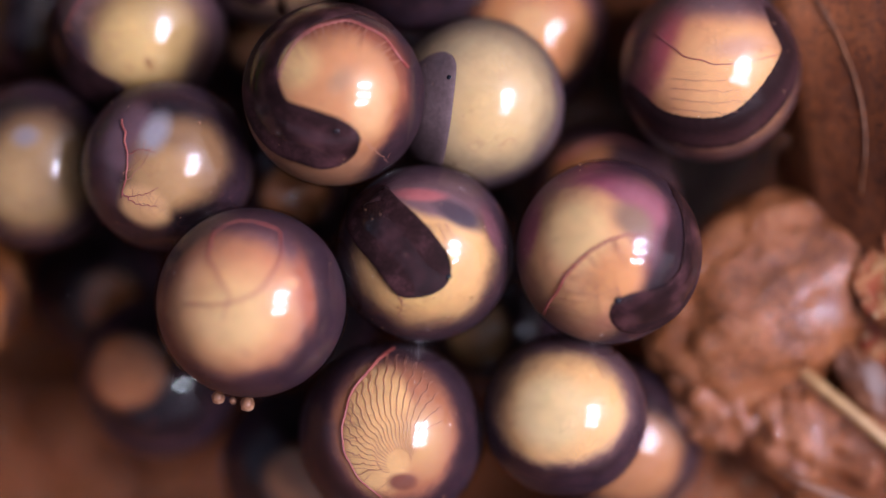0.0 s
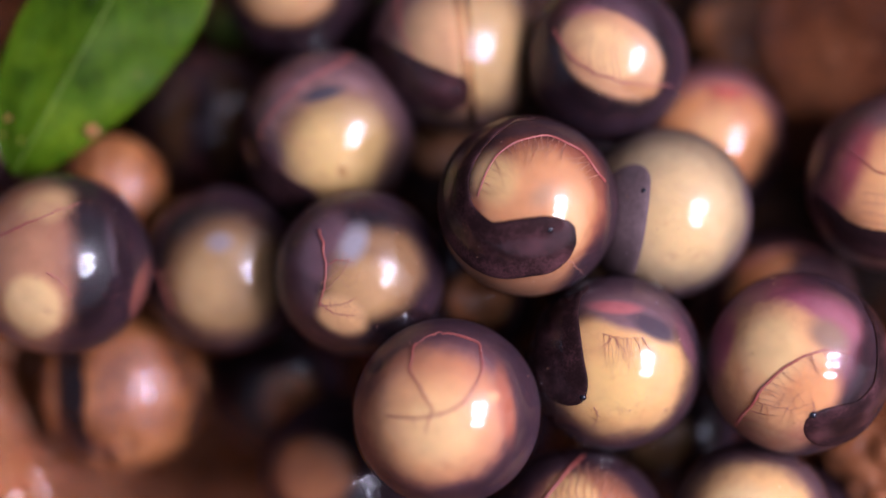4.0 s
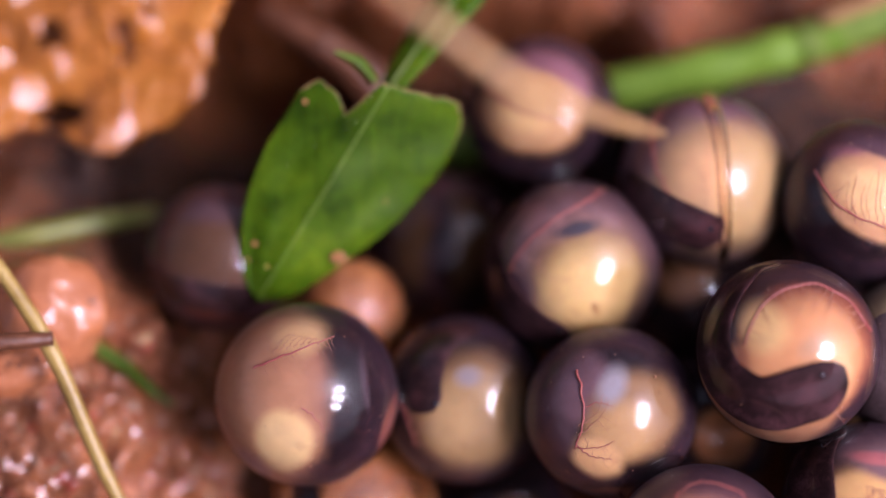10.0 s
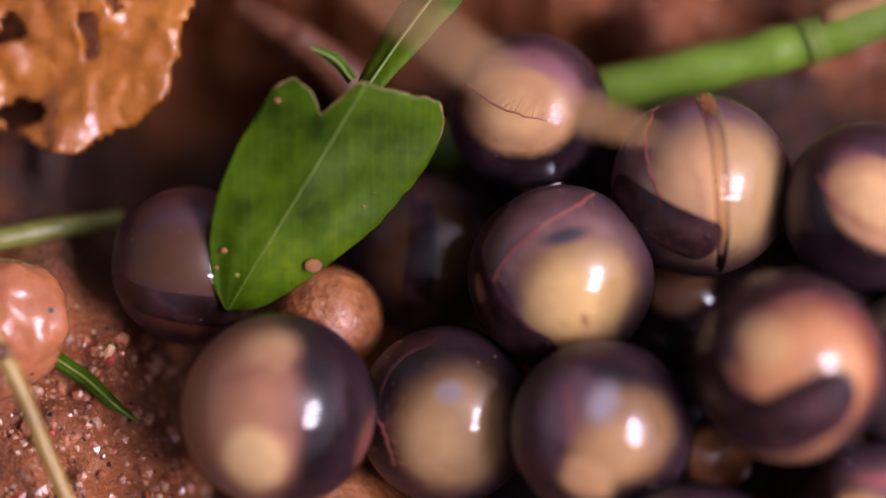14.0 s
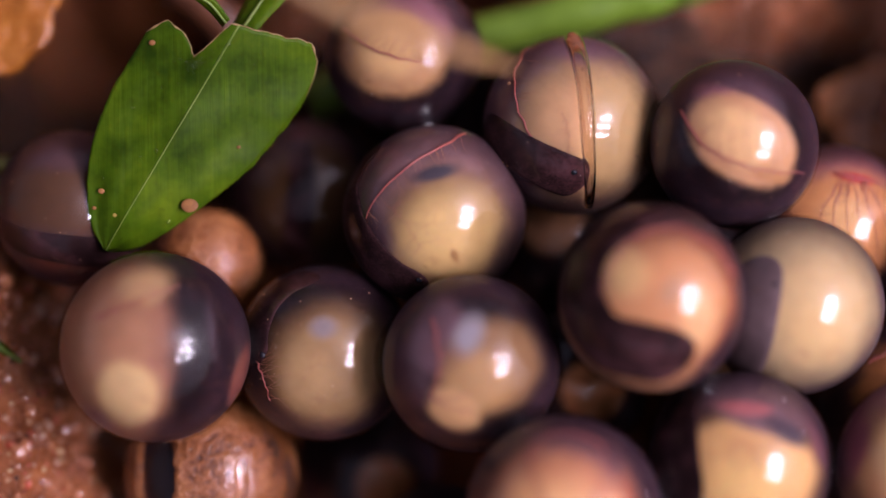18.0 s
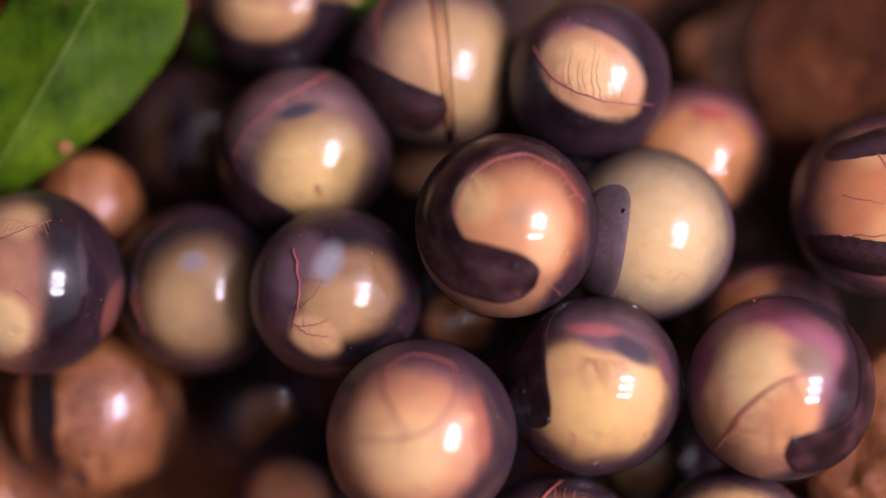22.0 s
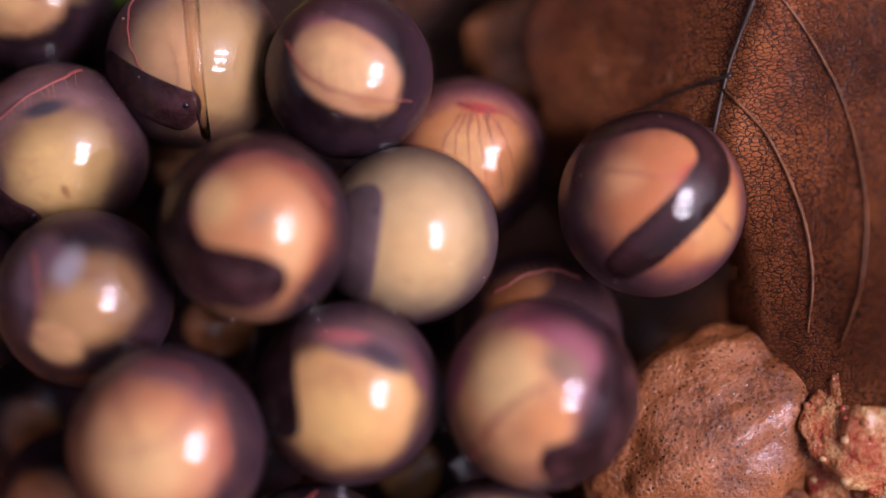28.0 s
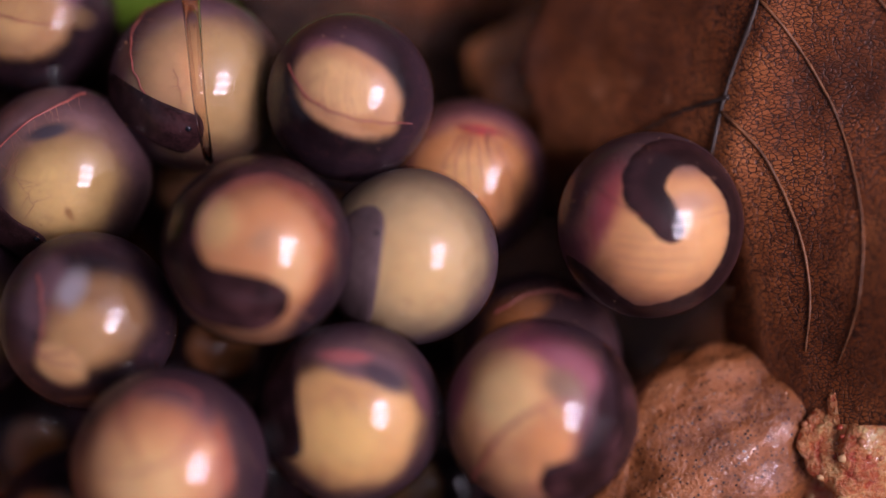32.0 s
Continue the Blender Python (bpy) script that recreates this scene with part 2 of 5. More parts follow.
def glide(pts, n):
    """n + 1 points on a smooth line through pts."""
    P = [np.array(p, float) for p in pts]
    P = [2 * P[0] - P[1]] + P + [2 * P[-1] - P[-2]]
    out, k = [], len(P) - 3
    for i in range(n + 1):
        t = i / n * k
        j = min(int(t), k - 1)
        t -= j
        a, b, c, d = P[j:j + 4]
        out.append(0.5 * (2 * b + (c - a) * t + (2 * a - 5 * b + 4 * c - d) * t * t + (3 * b - a - 3 * c + d) * t ** 3))
    return out


def add_tube(bm, pts, radii, seg=8, flat=1.0, up=None, rise=None):
    """A tube through pts (mm). up: directions of its flattened side, or None; rise: height of that side in mm."""
    rings, n = [], len(pts)
    side = None
    for i, p in enumerate(pts):
        tan = np.array(pts[min(i + 1, n - 1)]) - np.array(pts[max(i - 1, 0)])
        tan = tan / (np.linalg.norm(tan) + 1e-9)
        u = np.array(up[i]) if up is not None else (side if side is not None else np.array([0.31, 0.17, 0.93]))
        u = u - tan * np.dot(u, tan)
        u = u / (np.linalg.norm(u) + 1e-9)
        side = u
        b = np.cross(tan, u)
        r = radii[i]
        if rise:
            flat = rise * (r / max(radii)) ** 0.3 / r
        rings.append([bm.verts.new(Vector(p + r * (math.cos(a) * b + flat * math.sin(a) * u)) / 1000) for a in (2 * math.pi * k / seg for k in range(seg))])
    for A, B in zip(rings, rings[1:]):
        for k in range(seg):
            bm.faces.new((A[k], A[(k + 1) % seg], B[(k + 1) % seg], B[k]))
    bm.faces.new(rings[0][::-1])
    bm.faces.new(rings[-1])
    return bm


def on_ball(x, y, rho):
    d = math.hypot(x, y)
    if d > rho * 0.985:
        x, y = x * rho * 0.985 / d, y * rho * 0.985 / d
    return np.array([x, y, math.sqrt(max(0, rho * rho - x * x - y * y))])


def round_ends(i, n, head=5, tail=2, slim=0.8):
    t = 1.0
    if i < tail:
        t = math.sqrt(1 - (1 - i / tail) ** 2) * 0.9 + 0.1
    if n - i < head:
        t = math.sqrt(max(0, 1 - (1 - (n - i) / head) ** 2)) * 0.97 + 0.03
    return t * (slim + (1 - slim) * min(1, i / n * 1.6))


# ---- the eggs ----
def embryo_part(line, width, R, parent, mat=EMBRYO, rho=0.925, eye=None):
    n = 64
    pts = [on_ball(x, y, rho) for x, y in glide(line, n)]
    span = sum(np.linalg.norm(b - a) for a, b in zip(pts, pts[1:]))
    head = max(6, round(n * width / span * 1.05))
    bm = add_tube(bmesh.new(), [p * R for p in pts], [width * R * round_ends(i, n, head, 12) for i in range(n + 1)], 20, 1.0, pts, (0.971 - rho) * R)
    ob = part("embryo", smooth(bm), mat, parent, "dark purple curled embryo with a blunt head")
    if eye:
        bm = ball(0.04 * R, 14, 10)
        bmesh.ops.translate(bm, verts=bm.verts, vec=Vector(on_ball(*eye, 0.952)) * R / 1000)
        part("eye", bm, EYE, ob, "small black eye spot")
    return ob


def vessel_part(line, R, parent, rng, width=0.02, feather=0, reach=0.25, side=0, rho=0.954):
    n = 24
    flat2 = [p + 0.026 * np.array([noise.noise(Vector((i * 0.35, R, 1))), noise.noise(Vector((i * 0.35, R, 9)))]) for i, p in enumerate(glide(line, n))]
    bm = add_tube(bmesh.new(), [on_ball(x, y, rho) * R for x, y in flat2], [R * width * 0.68 * (1.1 - 0.6 * i / n) for i in range(n + 1)], 7)
    part("blood_vessel", smooth(bm), BLOOD if width > 0.008 else FINE, parent, "thin red blood vessel")
    if feather:
        bm = bmesh.new()
        for k in range(feather):
            i = rng.randrange(1, n)
            p, q = flat2[i], flat2[i - 1]
            t = (p - q) / (np.linalg.norm(p - q) + 1e-9)
            s = side if side else rng.choice((-1, 1))
            d = np.array([-t[1], t[0]]) * s + t * rng.uniform(-0.1, 0.45)
            L = reach * rng.uniform(0.5, 1.0)
            bend = np.array([d[1], -d[0]]) * rng.uniform(-0.35, 0.35)
            ln = [p + d * L * f + bend * L * f * f + np.array([rng.uniform(-1, 1), rng.uniform(-1, 1)]) * 0.008 for f in (0, 0.25, 0.5, 0.75, 1.0)]
            ln = glide(ln, 8)
            add_tube(bm, [on_ball(x, y, rho - 0.001) * R for x, y in ln], [R * 0.0027 * (1 - 0.7 * f / 8) for f in range(9)], 4)
        tagged(part("fine_vessels", smooth(bm), FINE, parent, "fine branching vessels"), kind="stuff")


FILL = 1.025


def egg(label, u, v, w, R, base, patches, lines=(), embryo=None, capsule=CAPSULE, squash=(1, 1, 1), grit=0, rim=0.88, far=()):
    """An egg: clear capsule, yolk, blood vessels, embryo."""
    rng = random.Random(round(u * 97 + v * 13))
    ob = tagged(new("amphibian_egg"), label, "egg", "clutch of eggs")
    ob.matrix_world = at(u, v, w)
    ob.scale = squash
    part("capsule", ball(R, 64, 40), capsule, ob, "clear glossy jelly capsule")
    full = R * FILL
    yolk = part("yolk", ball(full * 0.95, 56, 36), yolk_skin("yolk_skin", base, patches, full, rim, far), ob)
    for ln in lines:
        vessel_part(ln[0], full, yolk, rng, *ln[1:])
    body = None
    if embryo:
        body = embryo_part(embryo[0], embryo[1], full, ob, *embryo[2:])
    if grit:
        bm = bmesh.new()
        for k in range(grit):
            a, r = rng.uniform(0, 6.28), math.sqrt(rng.uniform(0.02, 0.95))
            p = on_ball(r * math.cos(a), r * math.sin(a), 1.0) * R
            bmesh.ops.create_icosphere(bm, subdivisions=1, radius=rng.uniform(0.012, 0.04) * (2 if rng.random() < 0.05 else 1) / 1000, matrix=Matrix.Translation(Vector(p) / 1000))
        tagged(part("grit", bm, GRIT, ob, "tiny specks of soil"), kind="stuff")
        bm = bmesh.new()
        for k in range(9):
            a, r = rng.uniform(0, 6.28), math.sqrt(rng.uniform(0.3, 0.93))
            p = on_ball(r * math.cos(a), r * math.sin(a), 1.0) * R
            bmesh.ops.create_uvsphere(bm, u_segments=12, v_segments=8, radius=rng.choice((0.03, 0.04, 0.06, 0.09)) / 1000, matrix=Matrix.Translation(Vector(p) / 1000))
        tagged(part("water_drops", smooth(bm), WATER, ob, "tiny clear water drops"), kind="stuff")
    return ob, yolk, body


def neck(a, b):
    """A film of water drawn up between two touching eggs."""
    pa, pb = a.matrix_world.translation, b.matrix_world.translation
    axis = pb - pa
    ra, rb = (max(c[0] for c in next(ch for ch in o.children if ch.name.startswith("capsule")).bound_box) for o in (a, b))
    reach = min(ra, rb) * 0.42
    ta, tb = ra * math.cos(math.asin(reach / ra)), axis.length - rb * math.cos(math.asin(reach / rb))
    if tb <= ta:
        tb = ta + 0.0002
    pts = [np.array((0, 0, (ta + (tb - ta) * k / 8))) * 1000 for k in range(9)]
    rad = [reach * 1000 * (0.8 + 0.2 * abs(k / 4 - 1) ** 2) for k in range(9)]
    ob = part("water_film", smooth(add_tube(bmesh.new(), pts, rad, 28)), WATER)
    ob.matrix_world = Matrix.Translation(pa) @ axis.to_track_quat("Z", "Y").to_matrix().to_4x4()
    tagged(ob, "clear film of water held between two eggs", "water", "water films")


GRIT = mottled("soil_grit", [(0.3, (0.05, 0.03, 0.02)), (0.5, (0.3, 0.13, 0.06)), (0.7, (0.6, 0.4, 0.25))], 900, (0.3, 0.6), 0)

hook, hook_yolk, hook_body = egg(
    "peach egg with a thick dark hook-shaped embryo", 0.24, 0.40, 5.74, 3.87, DUSK,
    [(-0.35, -0.5, 0.85, 0.7, 0, 0.14, (0.58, 0.3, 0.18)), (0.1, 0.05, 0.8, 0.76, 10, 0.14, (0.3, 0.1, 0.07)), (0.08, -0.02, 0.68, 0.72, 10, 0.2, (0.64, 0.33, 0.18)), (0.36, -0.15, 0.28, 0.5, 0, 0.6, (0.78, 0.5, 0.29)), (-0.36, 0.28, 0.36, 0.4, 0, 0.6, (0.82, 0.58, 0.32)), (0.25, 0.92, 0.95, 0.3, -14, 0.4, DUSK), (0.95, 0.1, 0.22, 0.8, 0, 0.5, DUSK), (0.1, 0.1, 0.2, 0.32, -40, 0.8, (0.5, 0.3, 0.2))],
    [([(0.78, 0.25), (0.45, 0.62), (0.05, 0.72), (-0.35, 0.52), (-0.56, 0.1)], 0.024, 44, 0.4, 1), ([(0.3, -0.5), (0.45, -0.62), (0.55, -0.72)], 0.008, 4, 0.1)],
    ([(0.55, 0.72), (0.15, 0.925), (-0.35, 0.76), (-0.68, 0.42), (-0.75, 0.0), (-0.54, -0.38), (-0.15, -0.5), (0.34, -0.58)], 0.34, EMBRYO, 0.925, (0.1, -0.4)), grit=16, rim=0.45)
cream, cream_yolk, cream_body = egg(
    "cream-grey egg with a mauve embryo along one side", 6.28, 0.08, 3.02, 3.75, (0.15, 0.1, 0.12),
    [(-0.02, 0.04, 0.98, 1.0, 0, 0.14, (0.5, 0.41, 0.29)), (0.08, -0.05, 0.85, 0.85, 0, 0.5, (0.66, 0.51, 0.32)), (0.1, -0.2, 0.55, 0.55, 0, 0.6, (0.75, 0.57, 0.33)), (-0.8, -0.5, 0.4, 0.5, -30, 0.5, (0.16, 0.1, 0.11))],
    [([(0.2, -0.5), (0.32, -0.42), (0.4, -0.5)], 0.004)],
    ([(-0.7, -0.8), (-0.6, -0.5), (-0.55, -0.2), (-0.52, 0.1), (-0.5, 0.3), (-0.48, 0.52)], 0.3, EMBRYO_PALE, 0.925, (-0.32, 0.24)), CAPSULE_ROUGH, grit=26, rim=0.62)
middle, middle_yolk, middle_body = egg(
    "yellow-cream egg with a dark moving embryo", 3.90, -6.22, 4.81, 3.79, DUSK,
    [(0.0, -0.12, 0.98, 0.92, 0, 0.25, (0.22, 0.13, 0.1)), (-0.02, -0.1, 0.82, 0.74, 0, 0.16, (0.78, 0.5, 0.25)), (-0.05, -0.2, 0.55, 0.5, 0, 0.5, YOLK), (0.12, 0.62, 0.75, 0.3, -14, 0.3, (0.2, 0.11, 0.11)), (0.36, 0.4, 0.42, 0.16, -30, 0.5, (0.07, 0.045, 0.055)), (-0.05, 0.62, 0.4, 0.1, -4, 0.5, (0.46, 0.14, 0.13)), (0.72, 0.25, 0.1, 0.4, 20, 0.5, (0.26, 0.1, 0.11))],
    [([(-0.28, -0.44), (-0.25, -0.55), (-0.3, -0.65)], 0.008, 5, 0.15), ([(-0.2, 0.35), (0.0, 0.3), (0.25, 0.3)], 0.005, 26, 0.4, -1)],
    ([(-0.3, 0.9), (-0.52, 0.78), (-0.68, 0.5), (-0.7, 0.15), (-0.66, -0.15), (-0.58, -0.42)], 0.36, EMBRYO, 0.925, (-0.46, -0.32)), grit=24)
pink, pink_yolk, pink_body = egg(
    "pink-rimmed cream egg with a dark embryo head", 11.50, -6.31, 5.52, 3.92, DUSK,
    [(-0.3, 0.2, 0.9, 0.88, 20, 0.3, (0.32, 0.075, 0.11)), (-0.36, -0.35, 0.7, 0.66, 0, 0.16, (0.62, 0.3, 0.22)), (0.3, 0.5, 0.5, 0.3, -30, 0.5, (0.34, 0.12, 0.14)), (-0.34, -0.02, 0.62, 0.76, -12, 0.12, (0.78, 0.46, 0.27)), (-0.38, 0.22, 0.46, 0.5, -12, 0.5, (0.84, 0.62, 0.36)), (0.2, 0.32, 0.36, 0.24, -35, 0.6, (0.3, 0.2, 0.17)), (0.02, -0.25, 0.45, 0.36, 40, 0.5, (0.74, 0.38, 0.19)), (0.86, 0.1, 0.42, 1.0, 0, 0.5, DUSK), (-0.82, 0.25, 0.14, 0.7, -14, 0.7, (0.5, 0.13, 0.18)), (-0.35, 0.8, 0.55, 0.12, 22, 0.7, (0.46, 0.09, 0.14))],
    [([(-0.68, -0.62), (-0.5, -0.25), (-0.2, 0.05), (0.12, 0.17), (0.42, 0.14)], 0.026, 46, 0.36, -1), ([(-0.55, -0.35), (-0.2, -0.42), (0.05, -0.35)], 0.006, 18, 0.3)],
    ([(0.62, 0.72), (0.82, 0.35), (0.84, -0.05), (0.74, -0.36), (0.45, -0.58), (-0.06, -0.62)], 0.31, EMBRYO, 0.925, (0.04, -0.48)), grit=14, rim=0.72)
rosy, rosy_yolk, rosy_body = egg(
    "rosy peach egg with looping red vessels", -3.28, -8.13, 6.80, 4.00, DUSK,
    [(-0.2, 0.1, 1.0, 0.95, 0, 0.2, (0.2, 0.09, 0.09)), (-0.22, 0.0, 0.92, 0.78, 0, 0.18, (0.58, 0.27, 0.17)), (-0.18, -0.08, 0.8, 0.7, 0, 0.4, (0.78, 0.47, 0.27)), (-0.1, -0.12, 0.55, 0.5, 0, 0.6, (0.84, 0.6, 0.35)), (0.58, 0.12, 0.12, 0.55, 8, 0.5, (0.42, 0.15, 0.1)), (0.45, 0.2, 0.1, 0.08, 0, 0.5, (0.8, 0.45, 0.28)), (-0.72, 0.5, 0.14, 0.1, 40, 0.5, DARK), (-0.6, 0.72, 0.4, 0.2, 35, 0.6, (0.14, 0.07, 0.08))],
    [([(0.1, 0.8), (0.32, 0.7), (0.34, 0.45), (0.15, 0.15), (-0.15, 0.02), (-0.6, 0.02)], 0.02, 6, 0.12), ([(-0.3, 0.72), (-0.36, 0.5), (-0.24, 0.25), (-0.15, 0.1), (-0.22, -0.15)], 0.013, 6, 0.12), ([(0.1, 0.8), (-0.1, 0.82), (-0.3, 0.72)], 0.014)],
    None, grit=16)
bm = ball(0.15, 12, 8)
bmesh.ops.translate(bm, verts=bm.verts, vec=Vector(on_ball(-0.66, 0.56, 0.95)) * 3.94 / 1000)
part("eye", bm, EYE, rosy, "small black eye spot")
bluish, bluish_yolk, bluish_body = egg(
    "dark egg with a bluish yolk window and red vessel", -6.93, -2.37, 3.56, 3.72, DARK,
    [(-0.5, 0.35, 0.55, 0.55, 0, 0.3, (0.17, 0.09, 0.1)), (0.22, 0.02, 0.66, 0.58, 20, 0.3, (0.28, 0.17, 0.1)), (0.05, -0.16, 0.5, 0.44, 10, 0.4, (0.48, 0.31, 0.17)), (-0.2, -0.45, 0.4, 0.26, -30, 0.35, (0.74, 0.48, 0.28)), (-0.05, 0.34, 0.26, 0.4, -25, 0.7, (0.3, 0.27, 0.28)), (-0.62, -0.2, 0.26, 0.4, 20, 0.5, (0.1, 0.05, 0.055)), (-0.15, -0.93, 0.6, 0.14, 10, 0.3, (0.35, 0.15, 0.08))],
    [([(-0.42, 0.5), (-0.38, 0.3), (-0.35, 0.05), (-0.38, -0.15), (-0.44, -0.36)], 0.021), ([(-0.36, 0.1), (-0.2, 0.16), (-0.05, 0.12)], 0.009, 3, 0.1), ([(-0.42, -0.3), (-0.28, -0.42), (-0.05, -0.46)], 0.011, 5, 0.14), ([(-0.4, -0.34), (-0.2, -0.33), (-0.02, -0.26)], 0.009, 5, 0.15), ([(-0.4, -0.2), (-0.2, -0.02), (-0.08, 0.18)], 0.008, 5, 0.15), ([(-0.4, -0.1), (-0.22, 0.04), (-0.15, 0.25)], 0.006, 3, 0.1)],
    None, CAPSULE_ROUGH, grit=30)
veiled, veiled_yolk, veiled_body = egg(
    "yellow-cream egg under mauve skin with a red vessel", -8.46, 3.67, 0.27, 3.90, (0.24, 0.13, 0.125),
    [(0.15, -0.15, 0.9, 0.84, 0, 0.4, (0.26, 0.16, 0.1)), (0.16, -0.2, 0.72, 0.66, 20, 0.35, (0.5, 0.36, 0.18)), (0.05, -0.22, 0.5, 0.48, 20, 0.5, (0.74, 0.55, 0.28)), (-0.02, 0.42, 0.4, 0.12, 14, 0.6, (0.06, 0.05, 0.06)), (-0.5, 0.55, 0.3, 0.2, 45, 0.6, (0.3, 0.14, 0.13)), (0.2, -0.42, 0.08, 0.14, 20, 0.8, (0.42, 0.25, 0.13)), (-0.75, -0.3, 0.4, 0.5, 0, 0.4, (0.08, 0.04, 0.045))],
    [([(0.3, 0.85), (0.05, 0.7), (-0.3, 0.48), (-0.6, 0.18), (-0.72, -0.05)], 0.024, 20, 0.2, 1), ([(-0.5, 0.1), (-0.3, -0.1), (-0.15, -0.35)], 0.004, 12, 0.25)],
    ([(-0.55, 0.75), (-0.86, 0.35), (-0.86, -0.05), (-0.68, -0.4), (-0.4, -0.66), (-0.08, -0.78)], 0.3, EMBRYO, 0.925, (-0.16, -0.66)), grit=24, rim=0.82)
rayed, rayed_yolk, rayed_body = egg(
    "dark egg with a pale yolk rayed by fine vessels", 2.32, -13.89, 3.34, 4.01, DARK,
    [(0.02, 0.1, 0.78, 0.88, 10, 0.2, (0.14, 0.06, 0.06)), (0.05, 0.1, 0.68, 0.78, 10, 0.12, (0.45, 0.2, 0.13)), (-0.1, 0.1, 0.4, 0.72, 0, 0.16, CREAM), (0.3, 0.0, 0.42, 0.6, 0, 0.7, (0.66, 0.4, 0.2)), (0.12, -0.42, 0.2, 0.12, 0, 0.4, (0.25, 0.1, 0.08))],
    [([(0.05, 0.9), (-0.3, 0.6), (-0.46, 0.25), (-0.47, 0.0), (-0.38, -0.3), (-0.1, -0.58)], 0.026, 16, 0.3, 1)] + [([(0.04 - 0.5 * math.sin(a), 0.12 + 0.72 * math.cos(a)), (0.02 - 0.34 * math.sin(a + 0.12), 0.02 + 0.42 * math.cos(a + 0.1)), (0.08 - 0.12 * math.sin(a), -0.22 + 0.14 * math.cos(a))], 0.007) for a in (-1.5 + 0.2 * k for k in range(20))], None, grit=14)
pale, pale_yolk, pale_body = egg(
    "pale cream egg shading to purple below", 9.71, -13.18, 3.91, 3.54, DUSK,
    [(-0.05, 0.25, 1.0, 0.9, 0, 0.2, (0.24, 0.13, 0.12)), (-0.12, 0.14, 0.86, 0.72, 0, 0.14, CREAM), (-0.2, 0.1, 0.55, 0.55, 0, 0.4, (0.82, 0.66, 0.42))],
    [([(0.3, 0.7), (0.36, 0.55), (0.4, 0.45)], 0.006)], None, grit=16)
spinner, spinner_yolk, spinner_body = egg(
    "egg whose dark embryo rolls round its salmon yolk", 16.25, 1.32, 2.51, 3.95, (0.1, 0.045, 0.05),
    [(0.0, 0.0, 0.98, 0.95, 0, 0.2, (0.3, 0.1, 0.1)), (-0.05, 0.0, 0.9, 0.85, 0, 0.2, (0.6, 0.25, 0.13)), (0.25, -0.3, 0.55, 0.5, 0, 0.5, (0.76, 0.43, 0.22)), (-0.5, 0.35, 0.4, 0.35, 30, 0.7, (0.72, 0.4, 0.24)), (0.1, 0.15, 0.3, 0.2, 40, 0.7, (0.6, 0.14, 0.09))],
    [([(-0.6, 0.45), (-0.3, 0.3), (0.0, 0.2), (0.3, 0.3), (0.55, 0.5)], 0.016, 12, 0.3, -1, 0.946), ([(-0.2, -0.5), (0.1, -0.3), (0.2, 0.0), (0.15, 0.25)], 0.013, 14, 0.3, 0, 0.946), ([(0.5, -0.5), (0.3, -0.25), (0.2, 0.0)], 0.014, 8, 0.2, 0, 0.946), ([(-0.5, -0.2), (-0.2, -0.1), (0.15, 0.0)], 0.012, 8, 0.2, 0, 0.946)],
    None, CAPSULE_ROUGH, grit=34, rim=0.8,
    far=[(0.0, 0.0, 0.98, 0.95, 0, 0.2, (0.16, 0.07, 0.085)), (0.02, -0.12, 0.84, 0.74, 20, 0.2, (0.66, 0.31, 0.15)), (0.12, -0.1, 0.6, 0.56, 10, 0.5, (0.8, 0.47, 0.22)), (-0.66, 0.05, 0.13, 0.72, -24, 0.7, (0.4, 0.09, 0.11)), (0.2, 0.2, 0.3, 0.1, 8, 0.7, (0.6, 0.36, 0.24)), (0.1, 0.8, 0.7, 0.3, -6, 0.5, (0.2, 0.12, 0.13))])
flip = pose(0, 0, 0, 0, 180, 0)
for k in range(6):
    vessel_part([(-0.5, -0.12 - 0.1 * k), (-0.1 + 0.1 * (k % 2), -0.15 - 0.11 * k), (0.35 - 0.15 * (k % 2), -0.13 - 0.11 * k)], 3.95 * FILL, spinner_yolk, random.Random(k), 0.0055)
    [o for o in spinner_yolk.children if o.name.startswith("blood_vessel")][-1].matrix_local = flip
vessel_part([(-0.62, 0.36), (-0.4, 0.14), (-0.1, 0.03), (0.2, 0.03), (0.62, 0.12)], 3.95 * FILL, spinner_yolk, random.Random(9), 0.012)
[o for o in spinner_yolk.children if o.name.startswith("blood_vessel")][-1].matrix_local = flip


def segment(i, n, R):
    """One rounded length of the embryo that rolls and bends, at the top of the egg."""
    f = i / (n - 1)
    half = 0.285 * min(1.0, 0.74 + 2.6 * f) * min(1.0, 0.62 + 2.2 * (1 - f))
    bm = ball(1, 24, 14, (0.3, half, 0.053))
    for vt in bm.verts:
        x, y, z = vt.co * 1000
        vt.co = Vector((x, y, math.sqrt(max(0.0, (0.944 + z) ** 2 - x * x - y * y)))) * R / 1000
    ob = part("embryo_segment", bm, EMBRYO, spinner, "dark rounded length of a curled embryo")
    ob.matrix_local = Matrix()
    return ob


